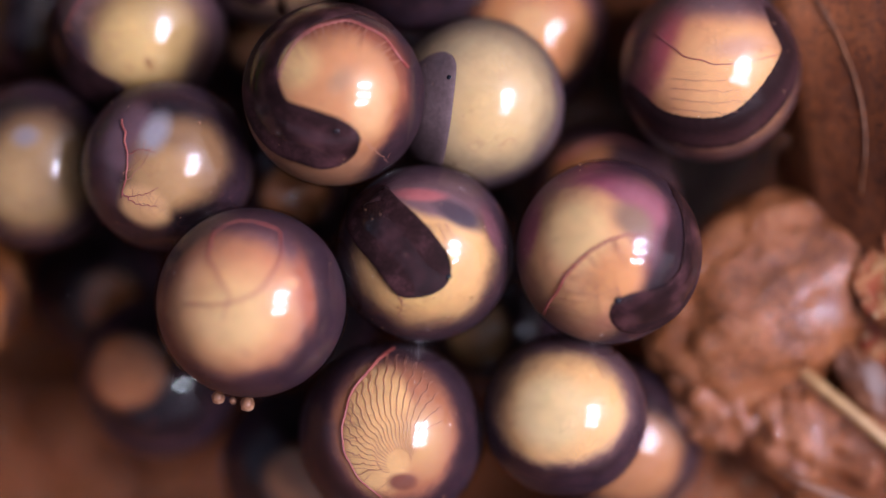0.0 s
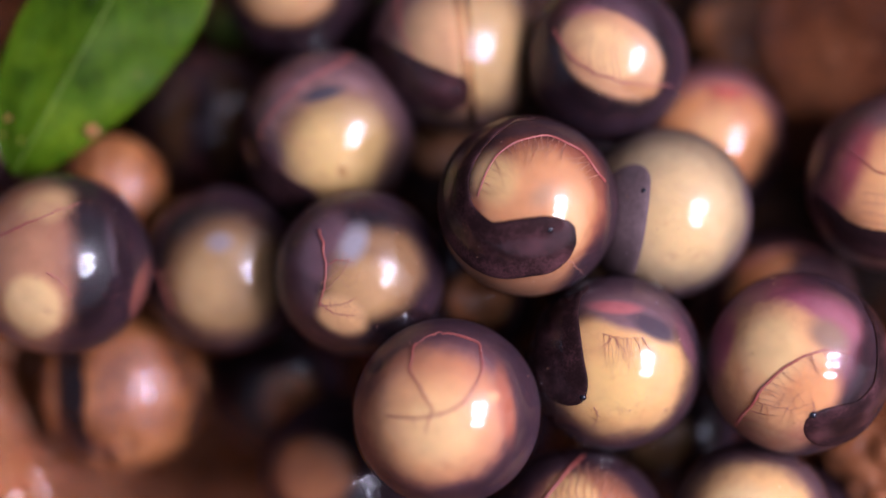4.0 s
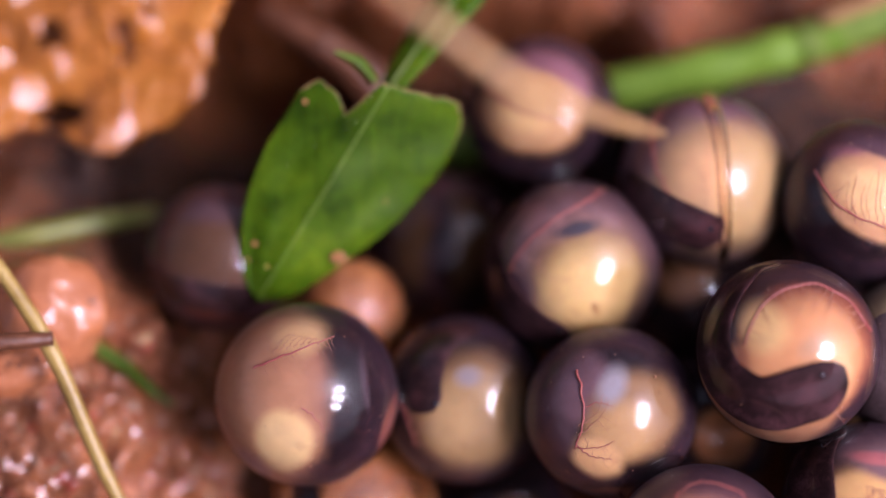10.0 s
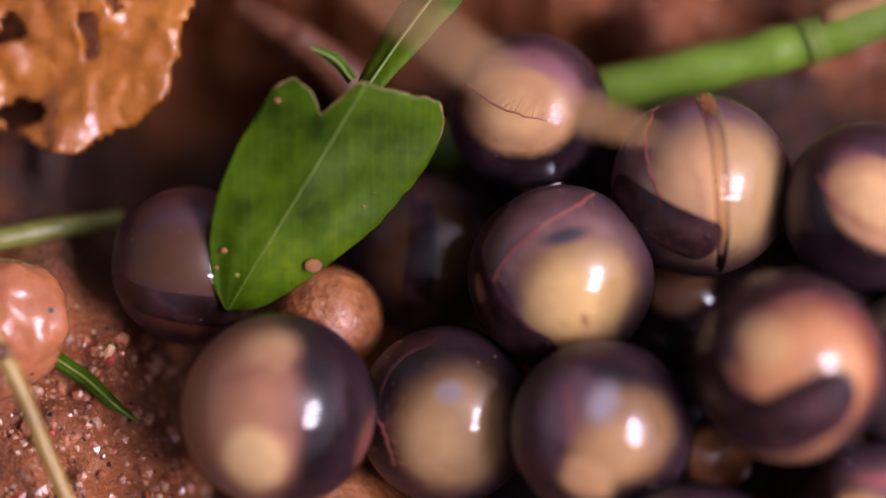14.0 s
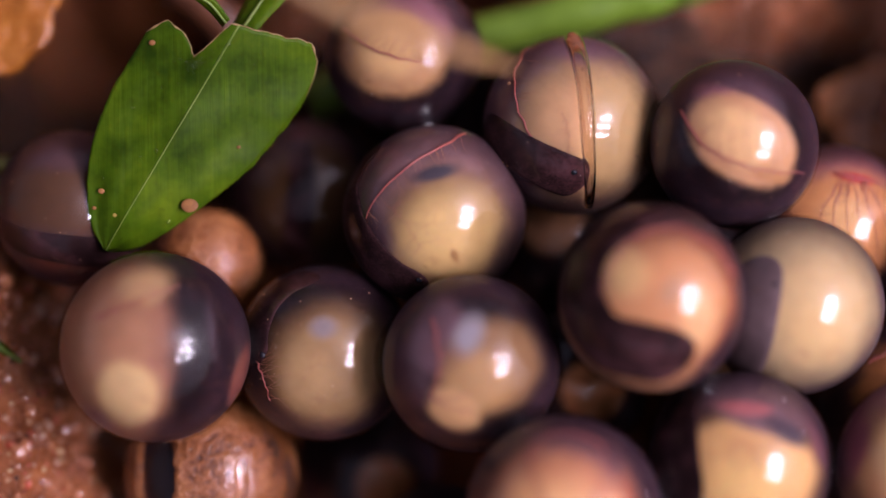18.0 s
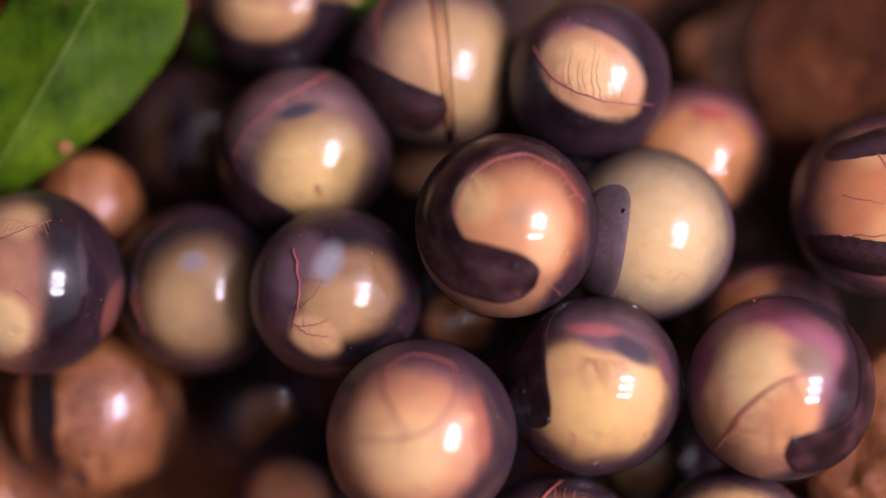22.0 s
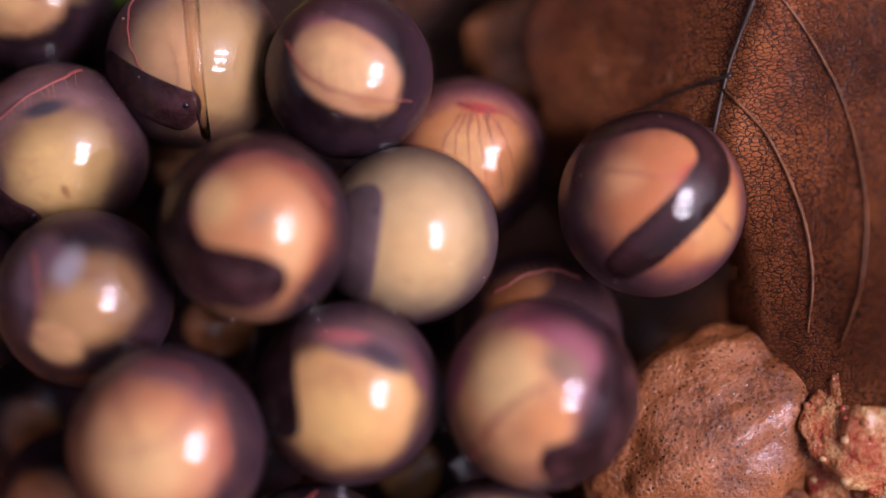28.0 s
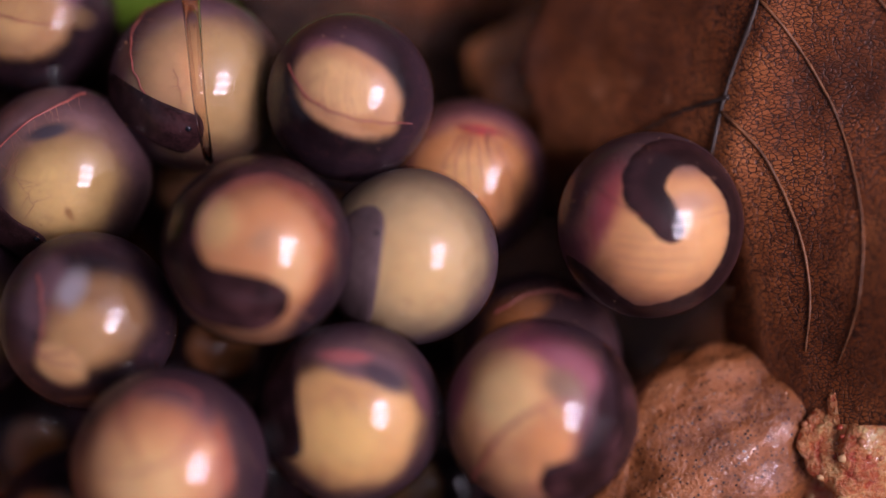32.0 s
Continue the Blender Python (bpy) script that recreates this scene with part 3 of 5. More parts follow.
SEGMENTS = [segment(i, 26, 3.95) for i in range(26)]
dusty, dusty_yolk, dusty_body = egg(
    "dusty pink egg with a round cream spot and dark side", -19.85, -1.88, 3.06, 3.99, DARK,
    [(-0.62, 0.05, 1.0, 1.3, 6, 0.1, (0.3, 0.15, 0.12)), (-0.62, 0.05, 0.9, 1.2, 6, 0.3, (0.48, 0.26, 0.18)), (-0.05, 0.64, 0.42, 0.3, 10, 0.6, (0.68, 0.47, 0.28)), (-0.18, -0.4, 0.5, 0.46, 0, 0.5, (0.6, 0.36, 0.22)), (-0.18, -0.42, 0.36, 0.38, 0, 0.28, (0.8, 0.6, 0.36)), (-0.55, -0.75, 0.4, 0.25, -40, 0.6, (0.36, 0.2, 0.18)), (0.85, -0.3, 0.08, 0.5, -15, 0.5, (0.3, 0.1, 0.08)), (0.62, 0.2, 0.06, 0.5, 8, 0.6, (0.05, 0.028, 0.034))],
    [([(-0.5, 0.3), (-0.3, 0.4), (0.0, 0.52), (0.3, 0.64)], 0.018, 22, 0.22, -1), ([(0.0, -0.08), (0.12, -0.15), (0.24, -0.32)], 0.012)] + [([(-0.3 + 0.07 * k, 0.46 + 0.02 * k), (-0.22 + 0.06 * k, 0.6), (-0.1 + 0.05 * k, 0.66 - 0.01 * k)], 0.005) for k in range(6)], None, grit=26, rim=0.45)
olive, olive_yolk, olive_body = egg(
    "olive-tan egg with a dark rim and moving embryo", -13.07, -2.15, -0.13, 3.79, DARK,
    [(0.1, -0.14, 0.84, 0.86, 0, 0.25, (0.2, 0.12, 0.07)), (0.08, -0.2, 0.7, 0.72, 0, 0.3, (0.38, 0.26, 0.15)), (0.02, 0.3, 0.26, 0.2, 0, 0.7, (0.26, 0.21, 0.2)), (-0.15, -0.25, 0.4, 0.5, 0, 0.6, (0.5, 0.35, 0.2))],
    [([(-0.72, 0.0), (-0.62, -0.25), (-0.55, -0.5)], 0.018, 18, 0.36, 1)],
    ([(0.1, 0.82), (-0.2, 0.74), (-0.42, 0.5), (-0.5, 0.15), (-0.44, -0.12)], 0.23, EMBRYO, 0.925, (-0.36, 0.0)), grit=60)
upper, upper_yolk, upper_body = egg(
    "dark egg with a striped cream window", -9.89, 10.61, -2.70, 3.45, DARK,
    [(-0.05, 0.3, 0.8, 0.6, -10, 0.3, (0.24, 0.1, 0.11)), (-0.16, -0.05, 0.74, 0.56, -12, 0.16, (0.5, 0.3, 0.17)), (-0.18, -0.05, 0.5, 0.4, -12, 0.5, (0.72, 0.5, 0.28))],
    [([(-0.72, 0.28), (-0.45, 0.05), (-0.1, -0.1), (0.35, -0.16)], 0.026, 40, 0.5, 1)],
    ([(0.9, -0.2), (0.85, 0.2), (0.62, 0.45), (0.4, 0.5)], 0.2, EMBRYO, 0.925), grit=14)
corded, corded_yolk, corded_body = egg(
    "tan egg with a clear jelly cord across it", -2.73, 7.54, -0.19, 3.84, (0.24, 0.14, 0.14),
    [(0.1, -0.1, 0.95, 0.95, 0, 0.25, (0.42, 0.28, 0.18)), (0.45, -0.1, 0.6, 0.8, 0, 0.3, (0.52, 0.37, 0.21)), (-0.2, 0.05, 0.55, 0.75, 10, 0.8, (0.64, 0.42, 0.27)), (0.0, 0.9, 0.8, 0.32, 0, 0.5, (0.24, 0.13, 0.15)), (-0.85, 0.3, 0.3, 0.6, 0, 0.5, (0.2, 0.09, 0.1)), (-0.7, -0.6, 0.5, 0.4, 40, 0.4, DUSK)],
    [([(-0.5, 0.85), (-0.64, 0.5), (-0.6, 0.1), (-0.45, -0.2)], 0.024, 10, 0.3, 1), ([(-0.15, 0.1), (-0.08, -0.2), (-0.13, -0.4)], 0.005, 6, 0.15)],
    ([(-0.95, -0.02), (-0.75, -0.2), (-0.45, -0.4), (-0.15, -0.54), (0.12, -0.62)], 0.27, EMBRYO, 0.925, (-0.02, -0.52)), grit=18, rim=0.66)
n = 24
cord = [on_ball(x, y, 0.9) * 3.84 / 0.9 * (1.05 - 0.07 * abs(i / 12 - 1) ** 4) for i, (x, y) in enumerate(glide([(-0.02, 0.82), (0.03, 0.55), (0.07, 0.2), (0.1, -0.2), (0.13, -0.5), (0.15, -0.8)], n))]
tagged(part("jelly_cord", smooth(add_tube(bmesh.new(), cord, [3.84 * (0.105 - 0.05 * i / n) for i in range(n + 1)], 20)), CORD, corded, "clear jelly cord")).visible_shadow = False
windowed, windowed_yolk, windowed_body = egg(
    "near-black egg with a rayed cream window", 3.84, 6.72, 2.09, 3.56, DARK,
    [(-0.12, 0.45, 0.75, 0.5, -20, 0.4, (0.1, 0.05, 0.06)), (-0.2, 0.42, 0.46, 0.24, -28, 0.5, (0.36, 0.14, 0.15)), (0.0, 0.02, 0.72, 0.5, -34, 0.12, (0.64, 0.38, 0.24)), (-0.05, 0.06, 0.58, 0.38, -34, 0.4, (0.86, 0.6, 0.36)), (0.3, -0.36, 0.34, 0.14, -10, 0.6, (0.52, 0.28, 0.15))],
    [([(-0.66, 0.35), (-0.5, 0.02), (-0.2, -0.2), (0.2, -0.32), (0.7, -0.34)], 0.022, 6, 0.2, 1)] + [([(x, 0.5 * (x + 0.05) ** 2 - 0.3 - 0.1 * x), (x - 0.05 + 0.02 * math.sin(40 * x), 0.02 - 0.08 * x), (x * 0.8 - 0.02 + 0.04 * math.sin(90 * x), 0.3 + 0.1 * math.sin(57 * x) - 0.14 * abs(x))], 0.005 + 0.002 * math.sin(23 * x)) for x in (-0.46 + 0.08 * k for k in range(12))], None, CAPSULE_ROUGH, grit=24)
behind, behind_yolk, behind_body = egg(
    "peach egg with squiggling red vessels and dark base", 8.71, 3.42, -2.79, 3.58, DUSK,
    [(0.05, 0.25, 0.95, 0.88, 0, 0.2, (0.4, 0.14, 0.13)), (0.05, 0.02, 0.82, 0.72, 0, 0.2, (0.74, 0.36, 0.18)), (0.0, 0.05, 0.5, 0.5, 0, 0.6, (0.8, 0.5, 0.27)), (0.15, 0.55, 0.4, 0.1, -10, 0.6, (0.5, 0.05, 0.05))],
    [([(-0.1, 0.62), (0.15, 0.55), (0.4, 0.5), (0.62, 0.35)], 0.022, 30, 0.4, -1)] + [([(-0.05 + 0.06 * k, 0.5), (-0.25 + 0.13 * k, 0.2 + 0.04 * (k % 3)), (-0.32 + 0.17 * k, -0.12), (-0.4 + 0.2 * k, -0.4 - 0.05 * (k % 2))], 0.009, 5, 0.15) for k in range(6)], None, grit=14)
sunken, sunken_yolk, sunken_body = egg(
    "brown egg with a red vessel, half sunk", 11.71, -4.23, -2.24, 3.69, (0.09, 0.038, 0.022),
    [(0.3, 0.1, 0.6, 0.8, 0, 0.3, (0.06, 0.03, 0.032)), (-0.25, 0.55, 0.5, 0.25, 20, 0.4, (0.4, 0.17, 0.07)), (-0.5, 0.2, 0.3, 0.2, 40, 0.4, (0.34, 0.15, 0.06))],
    [([(-0.5, 0.5), (-0.2, 0.68), (0.15, 0.75), (0.45, 0.65)], 0.03, 10, 0.2)], None, CAPSULE_ROUGH, grit=30)
# yolk colours darkened to carry the shade of the leaf above
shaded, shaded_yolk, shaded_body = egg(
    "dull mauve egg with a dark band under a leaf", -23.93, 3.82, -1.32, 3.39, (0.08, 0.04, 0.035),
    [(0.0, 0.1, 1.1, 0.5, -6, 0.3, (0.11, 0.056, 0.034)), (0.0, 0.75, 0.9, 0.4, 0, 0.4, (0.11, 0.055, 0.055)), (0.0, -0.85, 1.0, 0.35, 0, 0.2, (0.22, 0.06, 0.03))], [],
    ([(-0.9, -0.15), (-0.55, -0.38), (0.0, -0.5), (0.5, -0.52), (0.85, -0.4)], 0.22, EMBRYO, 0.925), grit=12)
low, low_yolk, low_body = egg(
    "dark egg with an orange patch deep in the pile", -8.02, -11.59, -2.53, 3.74, DARK,
    [(-0.35, 0.1, 0.6, 0.5, 0, 0.3, (0.55, 0.24, 0.12))], [], None)
under, under_yolk, under_body = egg(
    "dark egg at the foot of the pile", -1.91, -15.63, -2.61, 3.60, DARK, [(0.1, -0.1, 0.6, 0.5, 0, 0.4, (0.4, 0.2, 0.12))], [], None)
beside, beside_yolk, beside_body = egg(
    "brownish egg partly under a cream one", 12.62, -14.81, -2.45, 3.60, DUSK, [(0.0, -0.2, 0.8, 0.7, 0, 0.3, (0.5, 0.25, 0.14))], [], None)
hidden, hidden_yolk, hidden_body = egg(
    "soil-stained brown egg with a dark stripe", -14.08, 4.50, -6.04, 3.55, (0.04, 0.02, 0.011),
    [(0.0, 0.0, 0.8, 0.8, 0, 0.5, (0.09, 0.048, 0.024))], [],
    ([(-0.1, 0.8), (-0.05, 0.4), (-0.05, 0.0), (-0.1, -0.5), (-0.1, -0.8)], 0.18, EMBRYO, 0.925), grit=30)

for k, (u, v, w) in enumerate(((-2.6, -3.6, -2.6), (-2.9, 2.6, -5.6), (6.6, -9.6, -2.9), (-11.4, -7.6, -8.0), (3.0, 1.2, -4.6), (5.2, -3.8, -7.4), (-4.6, 9.0, -8.4), (-1.4, -9.2, -6.4))):
    egg("dim purple-brown egg low in the pile", u, v, w, 3.4, DARK, [(0.25 * math.cos(k * 2.1), 0.25 * math.sin(k * 1.7), 0.5, 0.45, k * 40, 0.3, ((0.4, 0.18, 0.09), (0.3, 0.16, 0.1), (0.35, 0.22, 0.12))[k % 3])], [], None)


MUDDY = mottled("dark_wet_clay", [(0.34, (0.04, 0.014, 0.006)), (0.44, (0.26, 0.082, 0.02)), (0.64, (0.46, 0.18, 0.055))], 420, (0.02, 0.3), 0.0009, 3600, wet=0.7)


def muddy_egg(label, u, v, w, R, seed, cover=0.28):
    """An egg under a skin of smeared clay that leaves dark windows."""
    ob = tagged(new("mud_covered_egg"), label, "egg", "clutch of eggs")
    ob.matrix_world = at(u, v, w)
    part("capsule", ball(R, 48, 32), CAPSULE_ROUGH, ob, "clear glossy jelly capsule")
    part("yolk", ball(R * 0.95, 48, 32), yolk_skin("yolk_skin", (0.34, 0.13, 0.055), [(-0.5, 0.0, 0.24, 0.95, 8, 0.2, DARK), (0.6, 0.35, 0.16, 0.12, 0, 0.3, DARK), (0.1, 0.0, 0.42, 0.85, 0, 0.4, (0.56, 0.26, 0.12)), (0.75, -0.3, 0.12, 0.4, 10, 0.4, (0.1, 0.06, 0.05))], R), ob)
    bm = bmesh.new()
    bmesh.ops.create_icosphere(bm, subdivisions=6, radius=1)
    for vt in bm.verts:
        p = vt.co.copy()
        q = p * 1.7 + Vector((seed, 0, 0))
        k = cover + noise.fractal(q * Vector((1.3, 0.4, 0.8)), 1.3, 2.0, 4) * 0.8 + 0.12 * math.sin(p.x * 9 + p.y * 2 + seed)
        if -0.75 < p.x < -0.35 and p.z > 0 and cover < 0.5:
            k -= 1.2
        vt.co = p * R * (1.0 + 0.02 * min(1.0, k) if k > 0.02 else 0.93) / 1000
    part("mud_coat", smooth(bm), MUDDY, ob, "smeared wet orange clay")
    return ob


for u, v, w, r in ((-4.75, -12.05, 6.3, 0.28), (-3.55, -12.35, 6.3, 0.3), (-4.2, -12.2, 6.0, 0.16), (-12.7, 0.95, 1.0, 0.2), (-12.3, 0.8, 1.15, 0.13), (-13.0, 1.05, 0.95, 0.1)):
    bm = bmesh.new()
    bmesh.ops.create_icosphere(bm, subdivisions=2, radius=r / 1000)
    for vt in bm.verts:
        vt.co *= 1 + 0.35 * noise.noise(vt.co * 4000)
    ob = part("soil_crumb", smooth(bm), GRIT)
    ob.matrix_world = at(u, v, w)
    tagged(ob, "tiny crumb of soil stuck below an egg", "soil")
muddy_egg("egg smeared with orange clay, dark stripe showing", -18.03, -7.55, -3.05, 3.79, 3.0, 0.18)
muddy_egg("small clay-smeared egg half buried behind others", -18.3, 1.52, -2.57, 2.38, 8.0, 1.4)

for one, other in ((hook, cream), (cream, middle), (middle, pink), (middle, rosy), (hook, middle), (pink, pale), (rayed, pale), (veiled, corded), (corded, windowed), (windowed, cream), (dusty, olive), (bluish, olive), (rayed, middle), (veiled, upper), (rosy, bluish), (cream, behind)):
    neck(one, other)

# ---- ground ----
EGGS = [o for o in scene.objects if o.parent is None and o.name.startswith(("amphibian", "mud_covered"))]
BACK = at(0, 0, 0).inverted()
SPOTS = [tuple((BACK @ o.matrix_world).translation * 1000) + (max(max(abs(c) for c in corner) for ch in o.children if ch.name.startswith("capsule") for corner in ch.bound_box) * 1000,) for o in EGGS]


def step(a, b, x):
    t = max(0.0, min(1.0, (x - a) / (b - a)))
    return t * t * (3 - 2 * t)


def ground_height(u, v):
    h = -15.0
    h += 14.5 * step(-21, -27.5, u + 0.35 * v) * step(9, 2, v)
    h += 1.6 * step(-25, -30, u) * step(0, -6, v)
    h += 4.5 * step(-26, -30, u) * step(2, 9, v)
    h += 3.5 * step(-27, -31, u) * step(2, 9, v)
    edge = v + 4.6 - 0.36 * (u - 22)
    h += 13.0 * step(0.8, -2.2, edge) * step(9, 15.5, u)
    h += 2.5 * step(21, 25, u) * step(1, -4, v)
    h += 6.0 * step(6, 13, v) * step(26, 10, abs(u))
    h += 9.0 * step(-17, -25, v)
    h -= 7.0 * step(-30, -26.5, u) * step(-4, -8, u) * step(2, 5.5, v) * step(17, 13, v)
    h -= 7.0 * step(-29.5, -27, u) * step(-18, -20, u) * step(2, 4.5, v) * step(14, 11, v)
    p = Vector((u, v, 0))
    rough = noise.fractal(p * 0.16, 1.0, 2.0, 3) * 1.3 + noise.fractal(p * 0.55 + Vector((7, 3, 1)), 0.9, 2.0, 5) * 0.55
    rough += 0.5 * max(0, noise.noise(p * 0.42 + Vector((1, 9, 2)))) ** 0.7
    rough += 0.16 * noise.fractal(p * 2.1, 0.7, 2.0, 3)
    h += rough * (0.7 + 0.5 * step(9, 15, abs(u)))
    h += 1.2 * step(8, 13, v) * noise.fractal(p * 0.3 + Vector((3, 3, 3)), 1.0, 2.0, 3)
    for x, y, z, r in SPOTS:
        d2 = (u - x) ** 2 + (v - y) ** 2
        if d2 < 64:
            d = math.sqrt(d2)
            k = math.exp(-d2 / 2.6)
            h = h * (1 - k) + (z - r + 0.05) * k
            if d < r + 0.6:
                low = z - math.sqrt(max(0.0, (r + 0.02) ** 2 - d2)) if d < r else z
                h = min(h, low + 0.03)
    return h


def shaded_mud(name):
    """Wet mud, irregularly dark behind the nest: litter and hollow shade painted in."""
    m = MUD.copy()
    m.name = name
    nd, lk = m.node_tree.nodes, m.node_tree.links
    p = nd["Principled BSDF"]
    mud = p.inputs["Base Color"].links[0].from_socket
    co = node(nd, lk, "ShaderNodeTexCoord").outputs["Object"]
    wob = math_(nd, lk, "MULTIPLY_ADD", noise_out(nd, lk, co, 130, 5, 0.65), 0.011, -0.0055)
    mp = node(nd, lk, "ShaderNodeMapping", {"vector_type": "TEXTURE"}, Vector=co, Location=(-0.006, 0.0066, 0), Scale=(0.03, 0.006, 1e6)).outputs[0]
    # second dark spread: the pit's shade beside the dead leaf, painted in
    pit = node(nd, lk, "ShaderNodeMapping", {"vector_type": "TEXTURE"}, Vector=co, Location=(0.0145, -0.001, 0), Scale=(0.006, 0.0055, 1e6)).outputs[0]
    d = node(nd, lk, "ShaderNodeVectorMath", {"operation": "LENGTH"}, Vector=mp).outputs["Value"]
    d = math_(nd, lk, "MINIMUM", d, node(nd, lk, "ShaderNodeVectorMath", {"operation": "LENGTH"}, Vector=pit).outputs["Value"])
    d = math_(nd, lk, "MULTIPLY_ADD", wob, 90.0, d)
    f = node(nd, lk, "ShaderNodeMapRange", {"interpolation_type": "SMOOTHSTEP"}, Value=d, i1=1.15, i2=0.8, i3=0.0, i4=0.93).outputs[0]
    litter_shade = ramp(nd, lk, noise_out(nd, lk, co, 900, 5), [(0.35, (0.012, 0.006, 0.004)), (0.6, (0.05, 0.022, 0.011)), (0.75, (0.16, 0.06, 0.025))])
    lk.new(mixc(nd, lk, f, mud, litter_shade), p.inputs["Base Color"])
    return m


def ground():
    us = list(np.arange(-40, 34, 0.27))
    vs = list(np.arange(-24, 22, 0.27))
    far = [60, 110, 220, 600, 1500, 4000]
    us = [-f for f in far[::-1]] + us + far
    vs = [-f for f in far[::-1]] + vs + far
    bm = bmesh.new()
    grid = [[bm.verts.new(Vector((u, v, ground_height(u, v) + (4 if max(abs(u), abs(v)) > 45 else 0))) / 1000) for u in us] for v in vs]
    for a, b in zip(grid, grid[1:]):
        for i in range(len(us) - 1):
            bm.faces.new((a[i], a[i + 1], b[i + 1], b[i]))
    ob = part("ground", smooth(bm), shaded_mud("mud_with_litter_and_shade"))
    ob.matrix_world = at(0, 0, 0)
    tagged(ob, "wet orange-brown laterite mud round the nest", "ground", kind="structure")


ground()


# ---- leaves, stems and roots ----
def leaf_green():
    m, nd, lk, p = material("green_leaf")
    co = node(nd, lk, "ShaderNodeTexCoord").outputs["Object"]
    big = noise_out(nd, lk, co, 350, 4)
    st = node(nd, lk, "ShaderNodeMapping", Vector=co, Rotation=(0, 0, radians(30.9)), Scale=(5200, 160, 160)).outputs[0]
    fine = noise_out(nd, lk, st, 1.0, 3)
    f = math_(nd, lk, "ADD", math_(nd, lk, "MULTIPLY", big, 0.82), math_(nd, lk, "MULTIPLY", fine, 0.18))
    col = ramp(nd, lk, f, [(0.32, (0.014, 0.034, 0.0004)), (0.5, (0.042, 0.085, 0.0006)), (0.68, (0.09, 0.145, 0.002))])
    vo = node(nd, lk, "ShaderNodeTexVoronoi", Vector=co, Scale=420.0)
    spot = math_(nd, lk, "MULTIPLY", math_(nd, lk, "LESS_THAN", vo.outputs["Distance"], 0.06), math_(nd, lk, "GREATER_THAN", node(nd, lk, "ShaderNodeSeparateColor", Color=vo.outputs["Color"]).outputs[0], 0.6))
    col = mixc(nd, lk, spot, col, (0.35, 0.25, 0.06))
    lk.new(col, p.inputs["Base Color"])
    p.inputs["Roughness"].default_value = 0.42
    p.inputs["Specular IOR Level"].default_value = 0.07
    p.inputs["Subsurface Weight"].default_value = 0.15
    p.inputs["Subsurface Scale"].default_value = 0.0004
    lk.new(bump(nd, lk, fine, 0.5, 0.00004), p.inputs["Normal"])
    return m


GREEN = leaf_green()
RIB = mottled("pale_leaf_rib", [(0.3, (0.09, 0.16, 0.015)), (0.7, (0.2, 0.27, 0.04))], 800, (0.35, 0.5), 0)
BITE = mottled("browned_leaf_edge", [(0.3, (0.2, 0.1, 0.03)), (0.7, (0.45, 0.3, 0.12))], 1600, (0.5, 0.7), 0.00005)
SPOT = mottled("brown_leaf_spot", [(0.3, (0.12, 0.04, 0.008)), (0.7, (0.34, 0.14, 0.03))], 1600, (0.5, 0.7), 0.00005)
STEM = mottled("green_stem", [(0.3, (0.07, 0.14, 0.006)), (0.6, (0.16, 0.27, 0.02)), (0.85, (0.3, 0.36, 0.07))], 420, (0.3, 0.5), 0.00006, 2600)
DULL = mottled("muddy_green_stem", [(0.3, (0.08, 0.1, 0.012)), (0.55, (0.2, 0.2, 0.035)), (0.75, (0.36, 0.22, 0.08))], 420, (0.3, 0.5), 0.00006, 2600)
ROOT = mottled("tan_rootlet", [(0.3, (0.22, 0.1, 0.035)), (0.55, (0.42, 0.24, 0.09)), (0.8, (0.58, 0.4, 0.18))], 700, (0.3, 0.55), 0.00008, 3600)
OLIVE_ROOT = mottled("olive_rootlet", [(0.3, (0.17, 0.1, 0.02)), (0.55, (0.34, 0.22, 0.05)), (0.8, (0.5, 0.36, 0.1))], 700, (0.25, 0.5), 0.00008, 3600)
TWIG = mottled("brown_twig", [(0.3, (0.045, 0.016, 0.007)), (0.55, (0.14, 0.048, 0.018)), (0.8, (0.28, 0.11, 0.04))], 600, (0.35, 0.6), 0.00012, 3200)
ROTTEN = mottled("rotting_orange_leaf", [(0.25, (0.13, 0.032, 0.003)), (0.5, (0.38, 0.12, 0.008)), (0.75, (0.54, 0.21, 0.022))], 260, (0.1, 0.45), 0.0002, 1500, wet=0.7)
ORANGE = mottled("orange_grain", [(0.3, (0.5, 0.1, 0.015)), (0.7, (0.75, 0.2, 0.03))], 900, (0.3, 0.5), 0)


def in_poly(x, y, poly):
    inside = False
    for (x1, y1), (x2, y2) in zip(poly, poly[1:] + poly[:1]):
        if (y1 > y) != (y2 > y) and x < (x2 - x1) * (y - y1) / (y2 - y1) + x1:
            inside = not inside
    return inside


